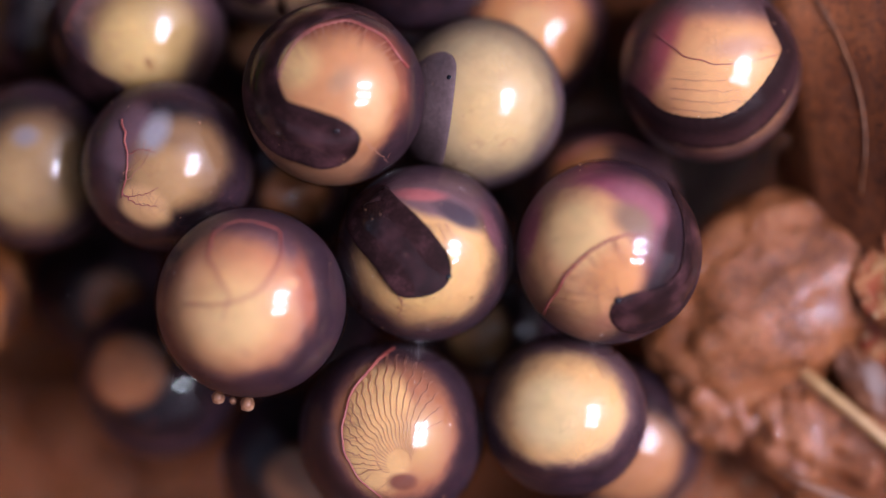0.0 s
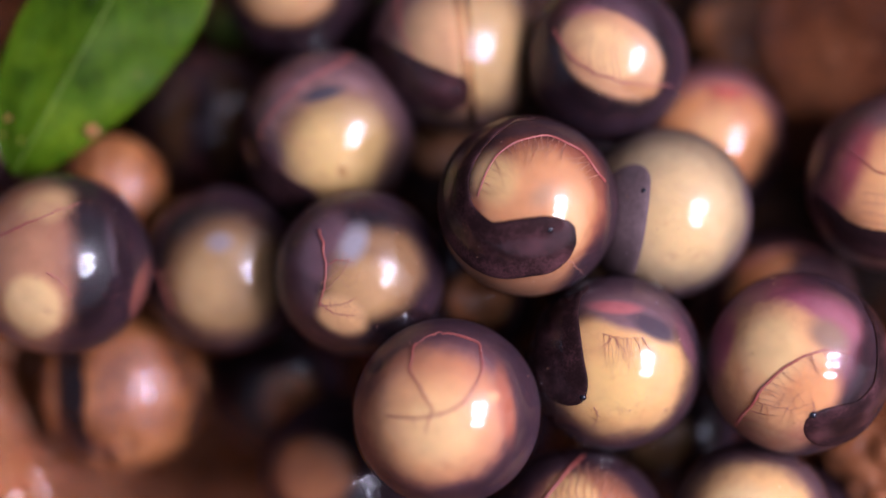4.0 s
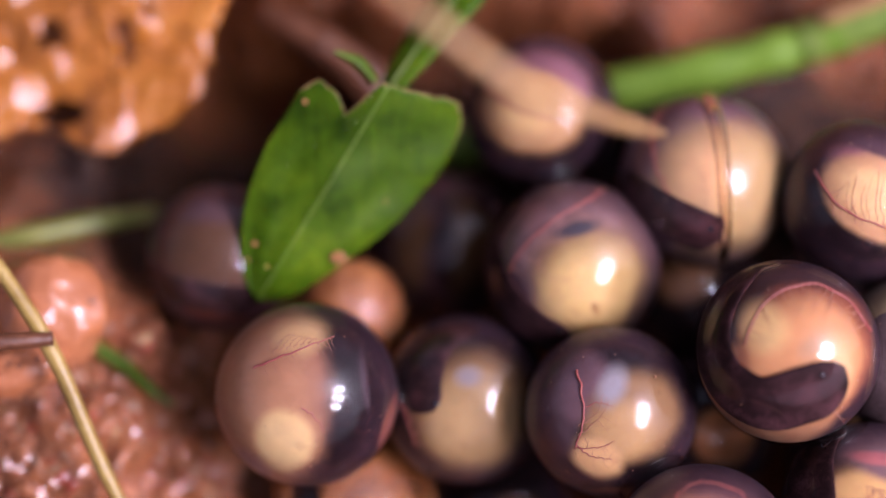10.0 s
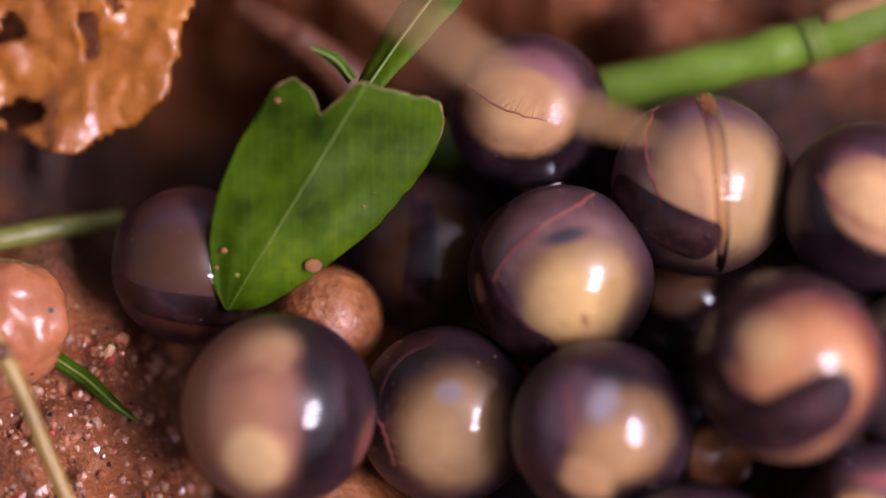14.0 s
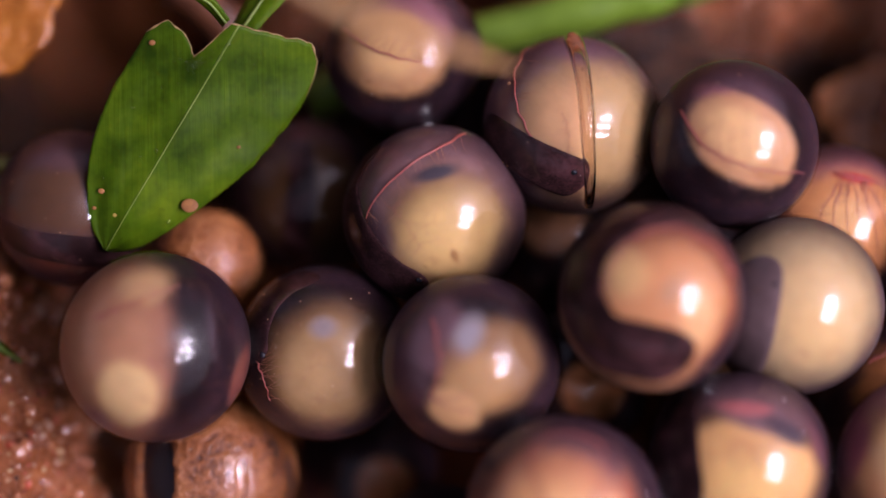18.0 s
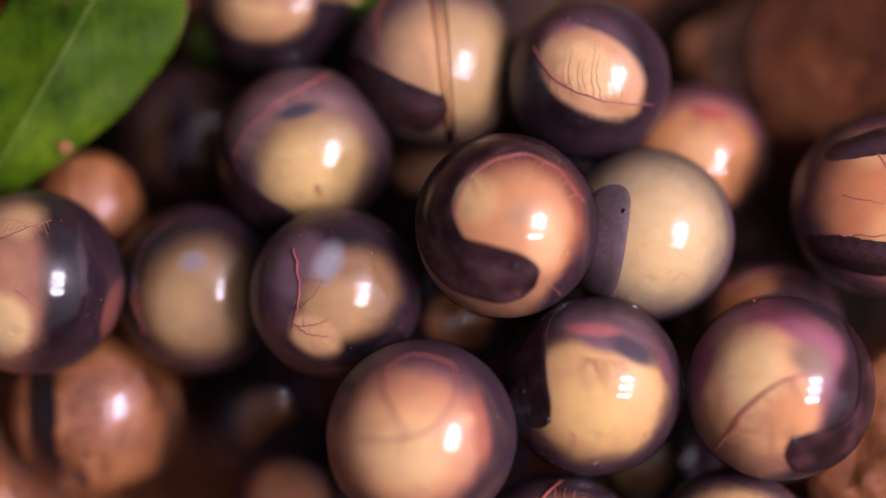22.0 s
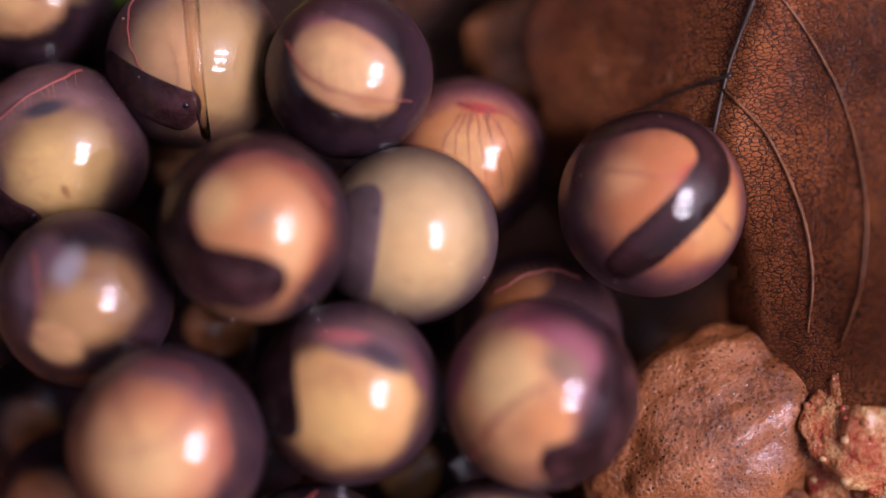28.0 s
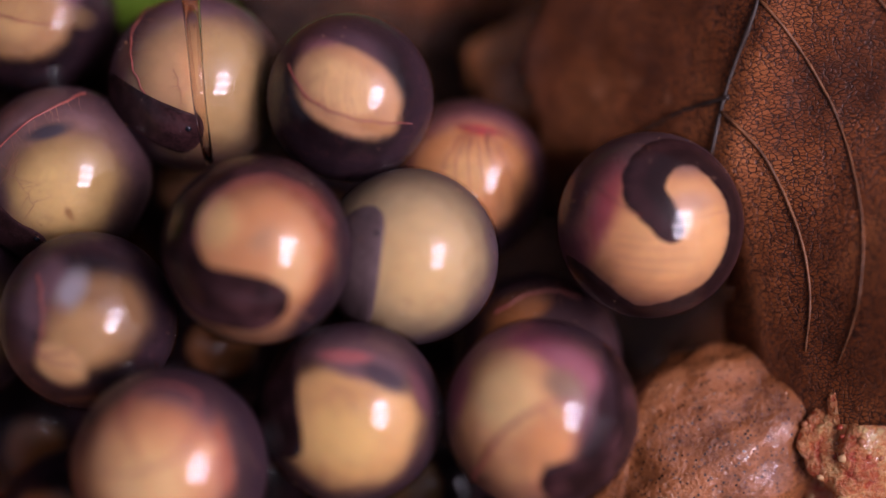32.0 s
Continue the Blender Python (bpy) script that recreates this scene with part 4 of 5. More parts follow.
def green_leaf():
    """A broad pointed blade, folded a little along its rib, with a bitten end."""
    ob = tagged(new("green_leaf"), "glossy green leaf blade with a bitten end", "leaf")
    tip = np.array([-22.35, 2.05])
    ax = np.array([0.513, 0.858])
    ac = np.array([ax[1], -ax[0]])
    L = 11.0
    ns, nt = 60, 40
    bm = bmesh.new()
    rows = []
    for i in range(ns + 1):
        row = []
        for j in range(nt + 1):
            t = j / nt * 2 - 1
            end = float(np.interp(t, (-1, -0.86, -0.5, -0.31, -0.21, -0.1, 0.25, 0.75, 0.92, 1), (8.6, 9.5, 9.3, 8.7, 9.5, 10.7, 11.1, 11.8, 11.2, 9.8)))
            s = i / ns * (end + 0.15 * noise.noise(Vector((t * 9, 3, 1))))
            half = float(np.interp(s, (0, 0.4, 0.9, 2, 3.3, 4.6, 6, 8.7, 12), (0.12, 0.85, 1.4, 2.1, 2.68, 3.0, 3.19, 3.16, 2.9) if t < 0 else (0.12, 0.7, 1.15, 1.75, 2.3, 2.8, 3.3, 3.72, 3.75)))
            q = tip + ax * s + ac * half * t * (1 + 0.015 * noise.noise(Vector((s * 2, t, 5))))
            s = s / L
            w = 0.2 + 1.6 * s + (-0.9 * abs(t) if t > 0 else 0.1 * t) - 1.1 * max(0, t) * s + 0.15 * math.sin(s * 6) + 0.12 * noise.noise(Vector((s * 4, t * 3, 0)))
            row.append(bm.verts.new(Vector((q[0], q[1], w)) / 1000))
        rows.append(row)
    for a, b in zip(rows, rows[1:]):
        for j in range(nt):
            bm.faces.new((a[j], a[j + 1], b[j + 1], b[j]))
    bmesh.ops.recalc_face_normals(bm, faces=bm.faces)
    ridge = [np.array(r[nt // 2].co) * 1000 + np.array([0, 0, 0.012]) for r in rows]
    rim = [np.array(v.co) * 1000 for v in rows[-1]]
    spots = {(i, j): rows[i][j].co.copy() for i in range(4, ns) for j in range(2, nt - 1)}
    bm.normal_update()
    bmesh.ops.solidify(bm, geom=list(bm.faces), thickness=0.00012)
    part("blade", smooth(bm), GREEN, ob)
    part("midrib", smooth(add_tube(bmesh.new(), ridge, [0.018 + 0.018 * i / ns for i in range(ns + 1)], 6)), RIB, ob, "pale midrib")
    part("bitten_edge", smooth(add_tube(bmesh.new(), rim, [0.014 + 0.075 * max(0, noise.noise(Vector((i * 0.6, 0, 0)))) for i in range(len(rim))], 6)), BITE, ob, "browned bitten edge")
    for x, y, r in ((-22.5, 4.5, 0.14), (-22.8, 3.8, 0.09), (-18.9, 3.95, 0.36), (-20.4, 10.6, 0.14), (-16.9, 6.4, 0.08)):
        g = ball(r, 16, 8, (1, 0.8, 0.07 if r > 0.3 else 0.3))
        s = np.dot(np.array([x, y]) - tip, ax) / L
        t = np.dot(np.array([x, y]) - tip, ac) / 3.3
        bmesh.ops.translate(g, verts=g.verts, vec=Vector((x, y, 0.28 + 1.6 * s + (-0.9 * t - 1.1 * t * s if t > 0 else 0.1 * t) + 0.15 * math.sin(s * 6))) / 1000)
        part("brown_spot", g, SPOT, ob, "small brown spot")
    rng = random.Random(12)
    g = bmesh.new()
    for k in range(74):
        i, j = (rng.randrange(4, ns), rng.randrange(2, nt - 1)) if k < 34 else (rng.randrange(ns - 9, ns), rng.randrange(10, 30))
        c = spots[i, j]
        r = rng.choice((0.05, 0.06, 0.08, 0.11)) / 1000
        bmesh.ops.create_uvsphere(g, u_segments=12, v_segments=8, radius=r, matrix=Matrix.Translation(c) @ Matrix.Diagonal((1, rng.uniform(0.7, 1.2), 0.5, 1)))
    tagged(part("water_drops", smooth(g), WATER, ob, "tiny clear water drops"), kind="stuff")
    ob.matrix_world = at(0.25, 0, 1.5)


green_leaf()


def strand(name, label, cat, pts, radii, mat, n=40, seg=10, lumps=0.12):
    line = glide(pts, n)
    rr = [float(np.interp(i / n, np.linspace(0, 1, len(radii)), radii)) for i in range(n + 1)]
    rr = [r * (1 + lumps * noise.noise(Vector((i * 0.4, len(name), 2)))) for i, r in enumerate(rr)]
    ob = part(name, smooth(add_tube(bmesh.new(), line, rr, seg)), mat)
    ob.matrix_world = at(0, 0, 0)
    return tagged(ob, label, cat)


def blade(name, label, pts, widths, mat, n=30):
    """A grass blade: folded strip with a rib."""
    ob = tagged(new(name), label, "leaf")
    line = glide(pts, n)
    bm = bmesh.new()
    rows = []
    for i, p in enumerate(line):
        t = line[min(i + 1, n)] - line[max(i - 1, 0)]
        t = t / np.linalg.norm(t)
        s = np.array([t[1], -t[0], 0.5])
        s = s / np.linalg.norm(s)
        wd = float(np.interp(i / n, np.linspace(0, 1, len(widths)), widths)) * (1 + 0.08 * noise.noise(Vector((i * 0.9, 4, 4))))
        rows.append([bm.verts.new(Vector(p + s * wd * k + np.array([0, 0, -0.25 * abs(k) * wd])) / 1000) for k in (-1, -0.5, 0, 0.5, 1)])
    for a, b in zip(rows, rows[1:]):
        for j in range(4):
            bm.faces.new((a[j], a[j + 1], b[j + 1], b[j]))
    bm.normal_update()
    bmesh.ops.solidify(bm, geom=list(bm.faces), thickness=0.0001)
    part("blade", smooth(bm), mat, ob)
    part("midrib", smooth(add_tube(bmesh.new(), [p + np.array([0, 0, 0.05]) for p in line], [0.06] * (n + 1), 6)), RIB, ob, "pale midrib")
    ob.matrix_world = at(0, 0, 0)


blade("grass_leaf", "torn green grass blade rising behind the leaf", [(-16.6, 11.3, 1.2), (-15.2, 13.4, 1.0), (-13.6, 15.6, 0.6), (-11, 19, -1)], [0.55, 0.95, 1.2, 1.0], GREEN)
blade("leaf_shred", "curled green shred of a leaf", [(-17.2, 11.5, 1.9), (-17.9, 12.3, 2.4), (-18.9, 12.75, 2.6)], [0.25, 0.3, 0.08], GREEN)
blade("grass_leaf", "small green blade pressed on the mud", [(u, v, ground_height(u, v) + 0.45) for u, v in ((-29.9, 0.4), (-29.2, -0.2), (-28.0, -1.0), (-26.9, -1.9), (-25.9, -2.7))], [0.25, 0.34, 0.34, 0.26, 0.08], GREEN)

stem = tagged(new("grass_plant"), "smooth green stem with a pale joint", "stem")
n = 40
line = glide([(-14, 9.0, -8), (-6.4, 11.7, -6.2), (-1, 13.1, -5.4), (2.2, 14.0, -5), (6.5, 15.6, -4), (12, 17.4, -3.5)], n)
part("stalk", smooth(add_tube(bmesh.new(), line, [1.0 + 0.06 * math.sin(i) for i in range(n + 1)], 16)), STEM, stem)
ring = ball(1.12, 20, 12, (0.3, 1, 1))
bmesh.ops.rotate(ring, verts=ring.verts, matrix=Matrix.Rotation(radians(22), 3, "Z"), cent=(0, 0, 0))
bmesh.ops.translate(ring, verts=ring.verts, vec=Vector((2.2, 14.0, -5)) / 1000)
part("joint", ring, RIB, stem, "pale swollen joint")
part("upper_stalk", smooth(add_tube(bmesh.new(), line[24:], [1.04] * (n + 1 - 24), 16)), RIB, stem, "paler upper stalk")
part("sheath", smooth(add_tube(bmesh.new(), [p + np.array([-0.2, 0.35, 0.1]) for p in line[26:36]], [0.85] * 10, 12)), ROOT, stem, "dry tan sheath")
stem.matrix_world = at(0, 0, 0)

strand("rootlet", "tan rootlet arching over the eggs", "root", [(-32, 28, 14), (-17.3, 14.6, 23), (-12.3, 10.8, 22), (-9.7, 9.8, 19.5), (-7.1, 9.2, 16.0), (-5.6, 9.1, 12.0)], [0.3, 0.32, 0.34, 0.3, 0.26, 0.12], ROOT)
strand("rootlet", "yellowish rootlet lying on the mud bank", "root", [(-37, 8.5, 4.4), (-33.6, 4.4, 4.6), (-30.7, 0.15, 4.4), (-28.4, -5.0, 3.9), (-26.3, -9.6, 2.6), (-25.4, -14, 0.5)], [0.3, 0.32, 0.36, 0.32, 0.28, 0.26], OLIVE_ROOT)
strand("grass_runner", "thin pale-green stem in the mud", "stem", [(-37, 3.8, -2.4), (-33, 4.6, -2.4), (-29.8, 5.3, -3.6), (-27.4, 5.8, -5.4)], [0.46, 0.5, 0.5, 0.3], DULL)
strand("rootlet", "tan rootlet on the wet clay", "root", [(18.4, -10.2, -0.5), (19.4, -11, 0.8), (21.6, -12.9, 1.4), (24, -15, 1.2), (27, -18, 0)], [0.15, 0.22, 0.26, 0.26, 0.26], ROOT)
strand("twig", "dark brown twig tip at the clay's foot", "twig", [(18.9, -15.8, 1.6), (19.7, -16.3, 2.0), (21.2, -17.0, 1.8), (24, -18.2, 1)], [0.1, 0.2, 0.3, 0.3], TWIG, 30, 8, 0.4)
strand("twig", "brown rotting twig behind the leaf", "twig", [(-22.6, 15.2, -6), (-20.2, 13.9, -5.5), (-17.7, 12.0, -6), (-16.6, 9.5, -8)], [0.5, 0.8, 1.0, 0.8], TWIG, 30, 10, 0.3)
strand("rootlet", "reddish-brown rootlet crossing another", "root", [(-37, -0.2, 5.2), (-33, 0.2, 5.4), (-30.4, 0.4, 4.9)], [0.4, 0.4, 0.3], TWIG, 20, 8)
strand("twig", "pale snapped twig on the mud bank", "twig", [(-34, -9, 3.6), (-31.5, -7.2, 4.1), (-30, -6.6, 4.0)], [0.35, 0.4, 0.2], TWIG, 20, 8, 0.4)


def chip(name, label, cat, u, v, w, size, mat, turn=0, seed=0.0, rough=0.3, knobs=0.0):
    """A small lump of stone, clay or wood."""
    bm = bmesh.new()
    bmesh.ops.create_icosphere(bm, subdivisions=6 if max(size) > 4 else 5 if max(size) > 1 else 2, radius=1)
    for vt in bm.verts:
        p = vt.co
        lump = knobs * (0.5 - noise.voronoi(p * 2.6 + Vector((seed, 0, seed)))[0][0]) if knobs else 0.0
        k = 1 + lump + rough * noise.fractal(p * 1.4 + Vector((seed, seed * 2, 0)), 1.25, 2.0, 6)
        vt.co = Vector((p.x * size[0], p.y * size[1], p.z * size[2])) * k / 1000
    ob = part(name, smooth(bm), mat)
    ob.matrix_world = at(u, v, w) @ pose(0, 0, 0, 0, 0, turn)
    return tagged(ob, label, cat)


SLIP = mottled("smooth_orange_clay", [(0.3, (0.32, 0.105, 0.036)), (0.52, (0.42, 0.145, 0.052)), (0.75, (0.5, 0.19, 0.075))], 300, (0.12, 0.32), 0.00012, 2600, speck=(2500, 0.95, [(0.3, (0.05, 0.03, 0.02)), (0.7, (0.2, 0.08, 0.04))]), wet=0.8)
chip("mud_ball", "smooth wet ball of orange clay", "clay", -31.2, 1.4, 0.6, (2.6, 2.7, 2.4), SLIP, 0, 4.0, 0.13)
chip("mud_ball", "small clay lump pressed by a rootlet", "clay", -32.4, -1.2, 2.0, (2.2, 1.1, 1.2), SLIP, 20, 6.0, 0.2)
chip("wood_chip", "reddish-brown flake of bark on the clay", "bark", 23.2, -12.3, 0.9, (1.9, 0.9, 0.4), TWIG, -48, 2.0, 0.3)
chip("grain", "bright orange soil grain", "soil", 14.35, -4.0, 0.3, (0.2, 0.22, 0.2), ORANGE, 0, 1.0)
CLODS = [(19.2, -8.5, -1.0, 5.9, 4.3, 3.7), (16.8, -12.6, -1.2, 2.6, 2.6, 2.2), (20.0, -14.2, -0.8, 2.8, 2.2, 2.0), (23.5, -14.5, -1.5, 2.6, 2.6, 2.0), (15.3, -9.0, -1.6, 2.3, 2.0, 2.0)]
for i, (u, v, w, a, b, c) in enumerate(CLODS):
    chip("clay_clod", "wet glossy clod of orange-brown clay", "clay", u, v, w, (a, b, c), CLAY, (27, 40, 100, 0, 60)[i], i * 3.1, 0.1, (0.08, 0.34, 0.34, 0.3, 0.3)[i])
REDGRAIN = mottled("red_soil_grain", [(0.3, (0.25, 0.03, 0.015)), (0.7, (0.5, 0.1, 0.04))], 900, (0.15, 0.4), 0)
CLAYGRAIN = mottled("wet_clay_grain", [(0.3, (0.24, 0.075, 0.026)), (0.7, (0.5, 0.19, 0.075))], 900, (0.1, 0.35), 0, wet=0.8)
QUARTZ = mottled("cream_quartz_grain", [(0.3, (0.42, 0.22, 0.09)), (0.7, (0.62, 0.4, 0.2))], 900, (0.1, 0.35), 0)
GRAVEL = mottled("red_gravelly_soil", [(0.36, (0.34, 0.035, 0.012)), (0.46, (0.42, 0.12, 0.035)), (0.54, (0.5, 0.2, 0.065)), (0.66, (0.58, 0.38, 0.14))], 900, (0.05, 0.5), 0.0009, 3600, wet=0.5)
bank = chip("soil_bank", "crumbly bank of red and ochre gravelly soil", "soil", 27.2, -6.6, 0.6, (5.0, 6.4, 2.8), GRAVEL, 0, 9.0, 0.28, 0.34)
rng = random.Random(77)
tops = [vt.co.copy() for vt in bank.data.vertices if vt.normal.z > 0.35]
for kind, label, paint, many, size in (("red_grain", "brick-red soil grain", REDGRAIN, 46, 0.26), ("ochre_grain", "pale ochre soil grain", QUARTZ, 40, 0.3), ("clay_grain", "wet orange clay grain", CLAYGRAIN, 60, 0.24)):
    for k in range(many):
        bm = bmesh.new()
        bmesh.ops.create_icosphere(bm, subdivisions=1, radius=size * rng.uniform(0.4, 1.0) / 1000)
        for vt in bm.verts:
            vt.co = Vector((vt.co.x, vt.co.y * rng.uniform(0.6, 1.1), vt.co.z * 0.7)) * rng.uniform(0.85, 1.15)
        ob = part(kind, smooth(bm), paint, bank, label if k == 0 else "")
        ob.location = rng.choice(tops)
chip("soil_crumb", "crumbly reddish soil on the bank", "soil", 27.6, -9.8, 0.8, (3.0, 3.2, 1.6), CLAY, 0, 12.0, 0.3, 0.3)




def grains(label, spots, n, seed, top, mat, big=0.3):
    rng = random.Random(seed)
    bm = bmesh.new()
    for k in range(n):
        u, v = rng.uniform(*spots[:2]), rng.uniform(*spots[2:])
        r = 0.06 + big * rng.random() ** 4
        bmesh.ops.create_icosphere(bm, subdivisions=1, radius=r / 1000, matrix=Matrix.Translation(Vector((u, v, top(u, v) - r * 0.05)) / 1000) @ Matrix.Rotation(rng.uniform(0, 6), 4, "Z") @ Matrix.Diagonal((1, rng.uniform(0.6, 1.2), 0.7, 1)))
    for vt in bm.verts:
        vt.co += Vector((rng.uniform(-1, 1), rng.uniform(-1, 1), rng.uniform(-1, 1))) * 0.00003
    ob = part("soil_grains", bm, mat)
    ob.matrix_world = at(0, 0, 0)
    tagged(ob, label, "soil", kind="stuff")


LEFT, RIGHT = (-37, -21, -18, 1), (14, 30, -18, -4)
grains("wet orange clay grains over the mud bank", LEFT, 1700, 5, ground_height, CLAYGRAIN, 0.42)
grains("dark red grains over the mud bank", LEFT, 500, 15, ground_height, REDGRAIN)
grains("dark and tan grit over the mud bank", LEFT, 600, 25, ground_height, GRIT)
grains("cream quartz grains over the mud bank", LEFT, 60, 35, ground_height, QUARTZ, 0.35)
grains("coarse grains scattered over the wet clay bank", RIGHT, 500, 6, ground_height, CLAYGRAIN, 0.12)


def rotten_leaf():
    """A slimy orange leaf lying on the mud, with holes through it."""
    ob = tagged(new("rotten_leaf"), "slimy orange rotting leaf with worn holes", "leaf")
    edge = [(-44, 24), (-24.5, 22), (-23.6, 17), (-24.4, 14), (-25.0, 11.6), (-26.2, 9.9), (-27.4, 9.4), (-28.8, 8.6), (-30.2, 8.4), (-31.2, 9.6), (-33, 9.3), (-44, 8)]
    holes = [(-28.6, 13.5, 0.45, 1.1), (-31.8, 13.7, 0.6, 0.7), (-31.6, 10.2, 1.1, 0.8), (-27.6, 15.0, 0.35, 0.4)]
    bm = bmesh.new()
    us, vs = np.arange(-44, -23, 0.22), np.arange(8, 24, 0.22)
    cache = {}

    def vert(u, v):
        k = (round(u * 100), round(v * 100))
        if k not in cache:
            j = 0.3 * noise.noise(Vector((u, v, 3)))
            w = -2.6 + 0.9 * noise.fractal(Vector((u * 0.3, v * 0.3, 5)), 1.0, 2.0, 4) - 0.05 * (u + 28) ** 2 * (1 if u > -28 else 0.1)
            cache[k] = bm.verts.new(Vector((u + j, v + j, w)) / 1000)
        return cache[k]
    for u in us:
        for v in vs:
            c = (u + 0.11 + 0.5 * noise.noise(Vector((u * 0.8, v * 0.8, 0))), v + 0.11 + 0.5 * noise.noise(Vector((u * 0.8, v * 0.8, 8))))
            if not in_poly(c[0], c[1], edge) or any(((c[0] - x) / a) ** 2 + ((c[1] - y) / b) ** 2 < 1 for x, y, a, b in holes):
                continue
            bm.faces.new((vert(u, v), vert(u + 0.22, v), vert(u + 0.22, v + 0.22), vert(u, v + 0.22)))
    bm.normal_update()
    bmesh.ops.solidify(bm, geom=list(bm.faces), thickness=0.0004)
    part("blade", smooth(bm), ROTTEN, ob)
    ob.matrix_world = at(0, 0, 0)


rotten_leaf()


def dead_leaf_skin():
    m, nd, lk, p = material("dead_leaf")
    co = node(nd, lk, "ShaderNodeTexCoord").outputs["Object"]
    wob = node(nd, lk, "ShaderNodeTexNoise", Vector=co, Scale=500.0, Detail=3.0)
    shift = node(nd, lk, "ShaderNodeVectorMath", {"operation": "MULTIPLY_ADD"}, i0=wob.outputs["Color"], i1=(0.0006, 0.0006, 0.0006), i2=co).outputs[0]
    st = node(nd, lk, "ShaderNodeMapping", Vector=shift, Rotation=(0, 0, radians(-20)), Scale=(0.75, 1.45, 0.8)).outputs[0]
    small = node(nd, lk, "ShaderNodeTexVoronoi", {"feature": "DISTANCE_TO_EDGE"}, Vector=st, Scale=4700.0).outputs["Distance"]
    large = node(nd, lk, "ShaderNodeTexVoronoi", {"feature": "DISTANCE_TO_EDGE"}, Vector=st, Scale=1300.0).outputs["Distance"]
    f1 = node(nd, lk, "ShaderNodeMapRange", Value=small, i1=0.02, i2=0.13).outputs[0]
    f2 = node(nd, lk, "ShaderNodeMapRange", Value=large, i1=0.01, i2=0.05).outputs[0]
    h = math_(nd, lk, "MULTIPLY", f1, math_(nd, lk, "MULTIPLY_ADD", f2, 0.55, 0.45))
    big = noise_out(nd, lk, co, 170, 5)
    cell = ramp(nd, lk, big, [(0.3, (0.075, 0.018, 0.005)), (0.5, (0.23, 0.062, 0.015)), (0.7, (0.42, 0.14, 0.04))])
    col = mixc(nd, lk, h, (0.04, 0.014, 0.007), cell)
    mud = node(nd, lk, "ShaderNodeMapRange", Value=noise_out(nd, lk, co, 240, 6, 0.7), i1=0.62, i2=0.7).outputs[0]
    col = mixc(nd, lk, math_(nd, lk, "MULTIPLY", mud, 0.8), col, (0.36, 0.15, 0.07))
    lk.new(col, p.inputs["Base Color"])
    p.inputs["Roughness"].default_value = 0.55
    p.inputs["Specular IOR Level"].default_value = 0.3
    lk.new(bump(nd, lk, h, 0.6, 0.00008), p.inputs["Normal"])
    return m


DEAD = dead_leaf_skin()


def dead_leaf_w(u, v):
    fold = 20.0 + 0.26 * (v - 6) if v > 4 else 19.48 + 0.18 * (4 - v)
    w = 2.6 + 0.10 * (v - 6)
    w -= 0.035 * max(0, 4 - v) ** 1.3
    if u < fold:
        w -= (1.0 + 1.6 * step(5, 1, v)) * (fold - u) - 0.02 * (fold - u) ** 2
    else:
        w += (0.12 + 0.7 * step(6, -3, v)) * (u - fold) + 0.03 * min(u - fold, 11) ** 2
    return w + 0.25 * noise.noise(Vector((u * 0.35, v * 0.35, 1))) + 0.12 * noise.noise(Vector((u, v, 4)))


def dead_leaf():
    ob = tagged(new("dead_leaf"), "brown dead leaf with netted veins, curled round the nest", "leaf")
    bm = bmesh.new()
    us, vs = np.arange(9.5, 42, 0.3), np.arange(-7, 26, 0.3)
    grid = [[bm.verts.new(Vector((u, v, dead_leaf_w(u, v))) / 1000) for u in us] for v in vs]
    for j in range(len(vs) - 1):
        for i in range(len(us) - 1):
            u, v = us[i], vs[j]
            if u < 11.5 + 1.5 * noise.noise(Vector((v * 0.3, 1, 1))) + min(8.0, max(0, 3 - v) * 2.2):
                continue
            bm.faces.new((grid[j][i], grid[j][i + 1], grid[j + 1][i + 1], grid[j + 1][i]))
    bmesh.ops.delete(bm, geom=[v for v in bm.verts if not v.link_faces], context="VERTS")
    bm.normal_update()
    bmesh.ops.solidify(bm, geom=list(bm.faces), thickness=0.00015)
    part("blade", smooth(bm), DEAD, ob)
    n = 40

    def vein(pts, r0, r1, name, mat):
        ln = glide(pts, n)
        ln = [np.array([p[0], p[1], dead_leaf_w(p[0], p[1]) + 0.05]) for p in ln]
        part(name, smooth(add_tube(bmesh.new(), ln, [(r0 + (r1 - r0) * i / n) * (0.85 + 0.5 * noise.noise(Vector((i * 0.9, r0 * 90, 3)))) for i in range(n + 1)], 8)), mat, ob, "raised dark vein")
    vein([(24, 20), (21.5, 13), (20.6, 10), (19.6, 7.2), (19.0, 4.8), (18.6, 2.5), (18.2, -1)], 0.16, 0.09, "midrib", VEIN)
    vein([(20.8, 10.6), (22.6, 8.2), (24.0, 5.2), (24.6, 1.5), (24.4, -2), (23.8, -4.5)], 0.08, 0.05, "vein", LEAFVEIN)
    vein([(19.3, 6.0), (21.0, 4.0), (22.2, 1.2), (22.7, -1.5), (22.6, -4)], 0.1, 0.06, "vein", LEAFVEIN)
    vein([(21.8, 14), (25, 11), (27.6, 7), (28.6, 2), (28, -3)], 0.12, 0.08, "vein", LEAFVEIN)
    vein([(19.6, 6.6), (17.5, 6.0), (15, 4.6), (12.5, 3.0)], 0.12, 0.06, "vein", VEIN)
    ob.matrix_world = at(0, 0, 0)


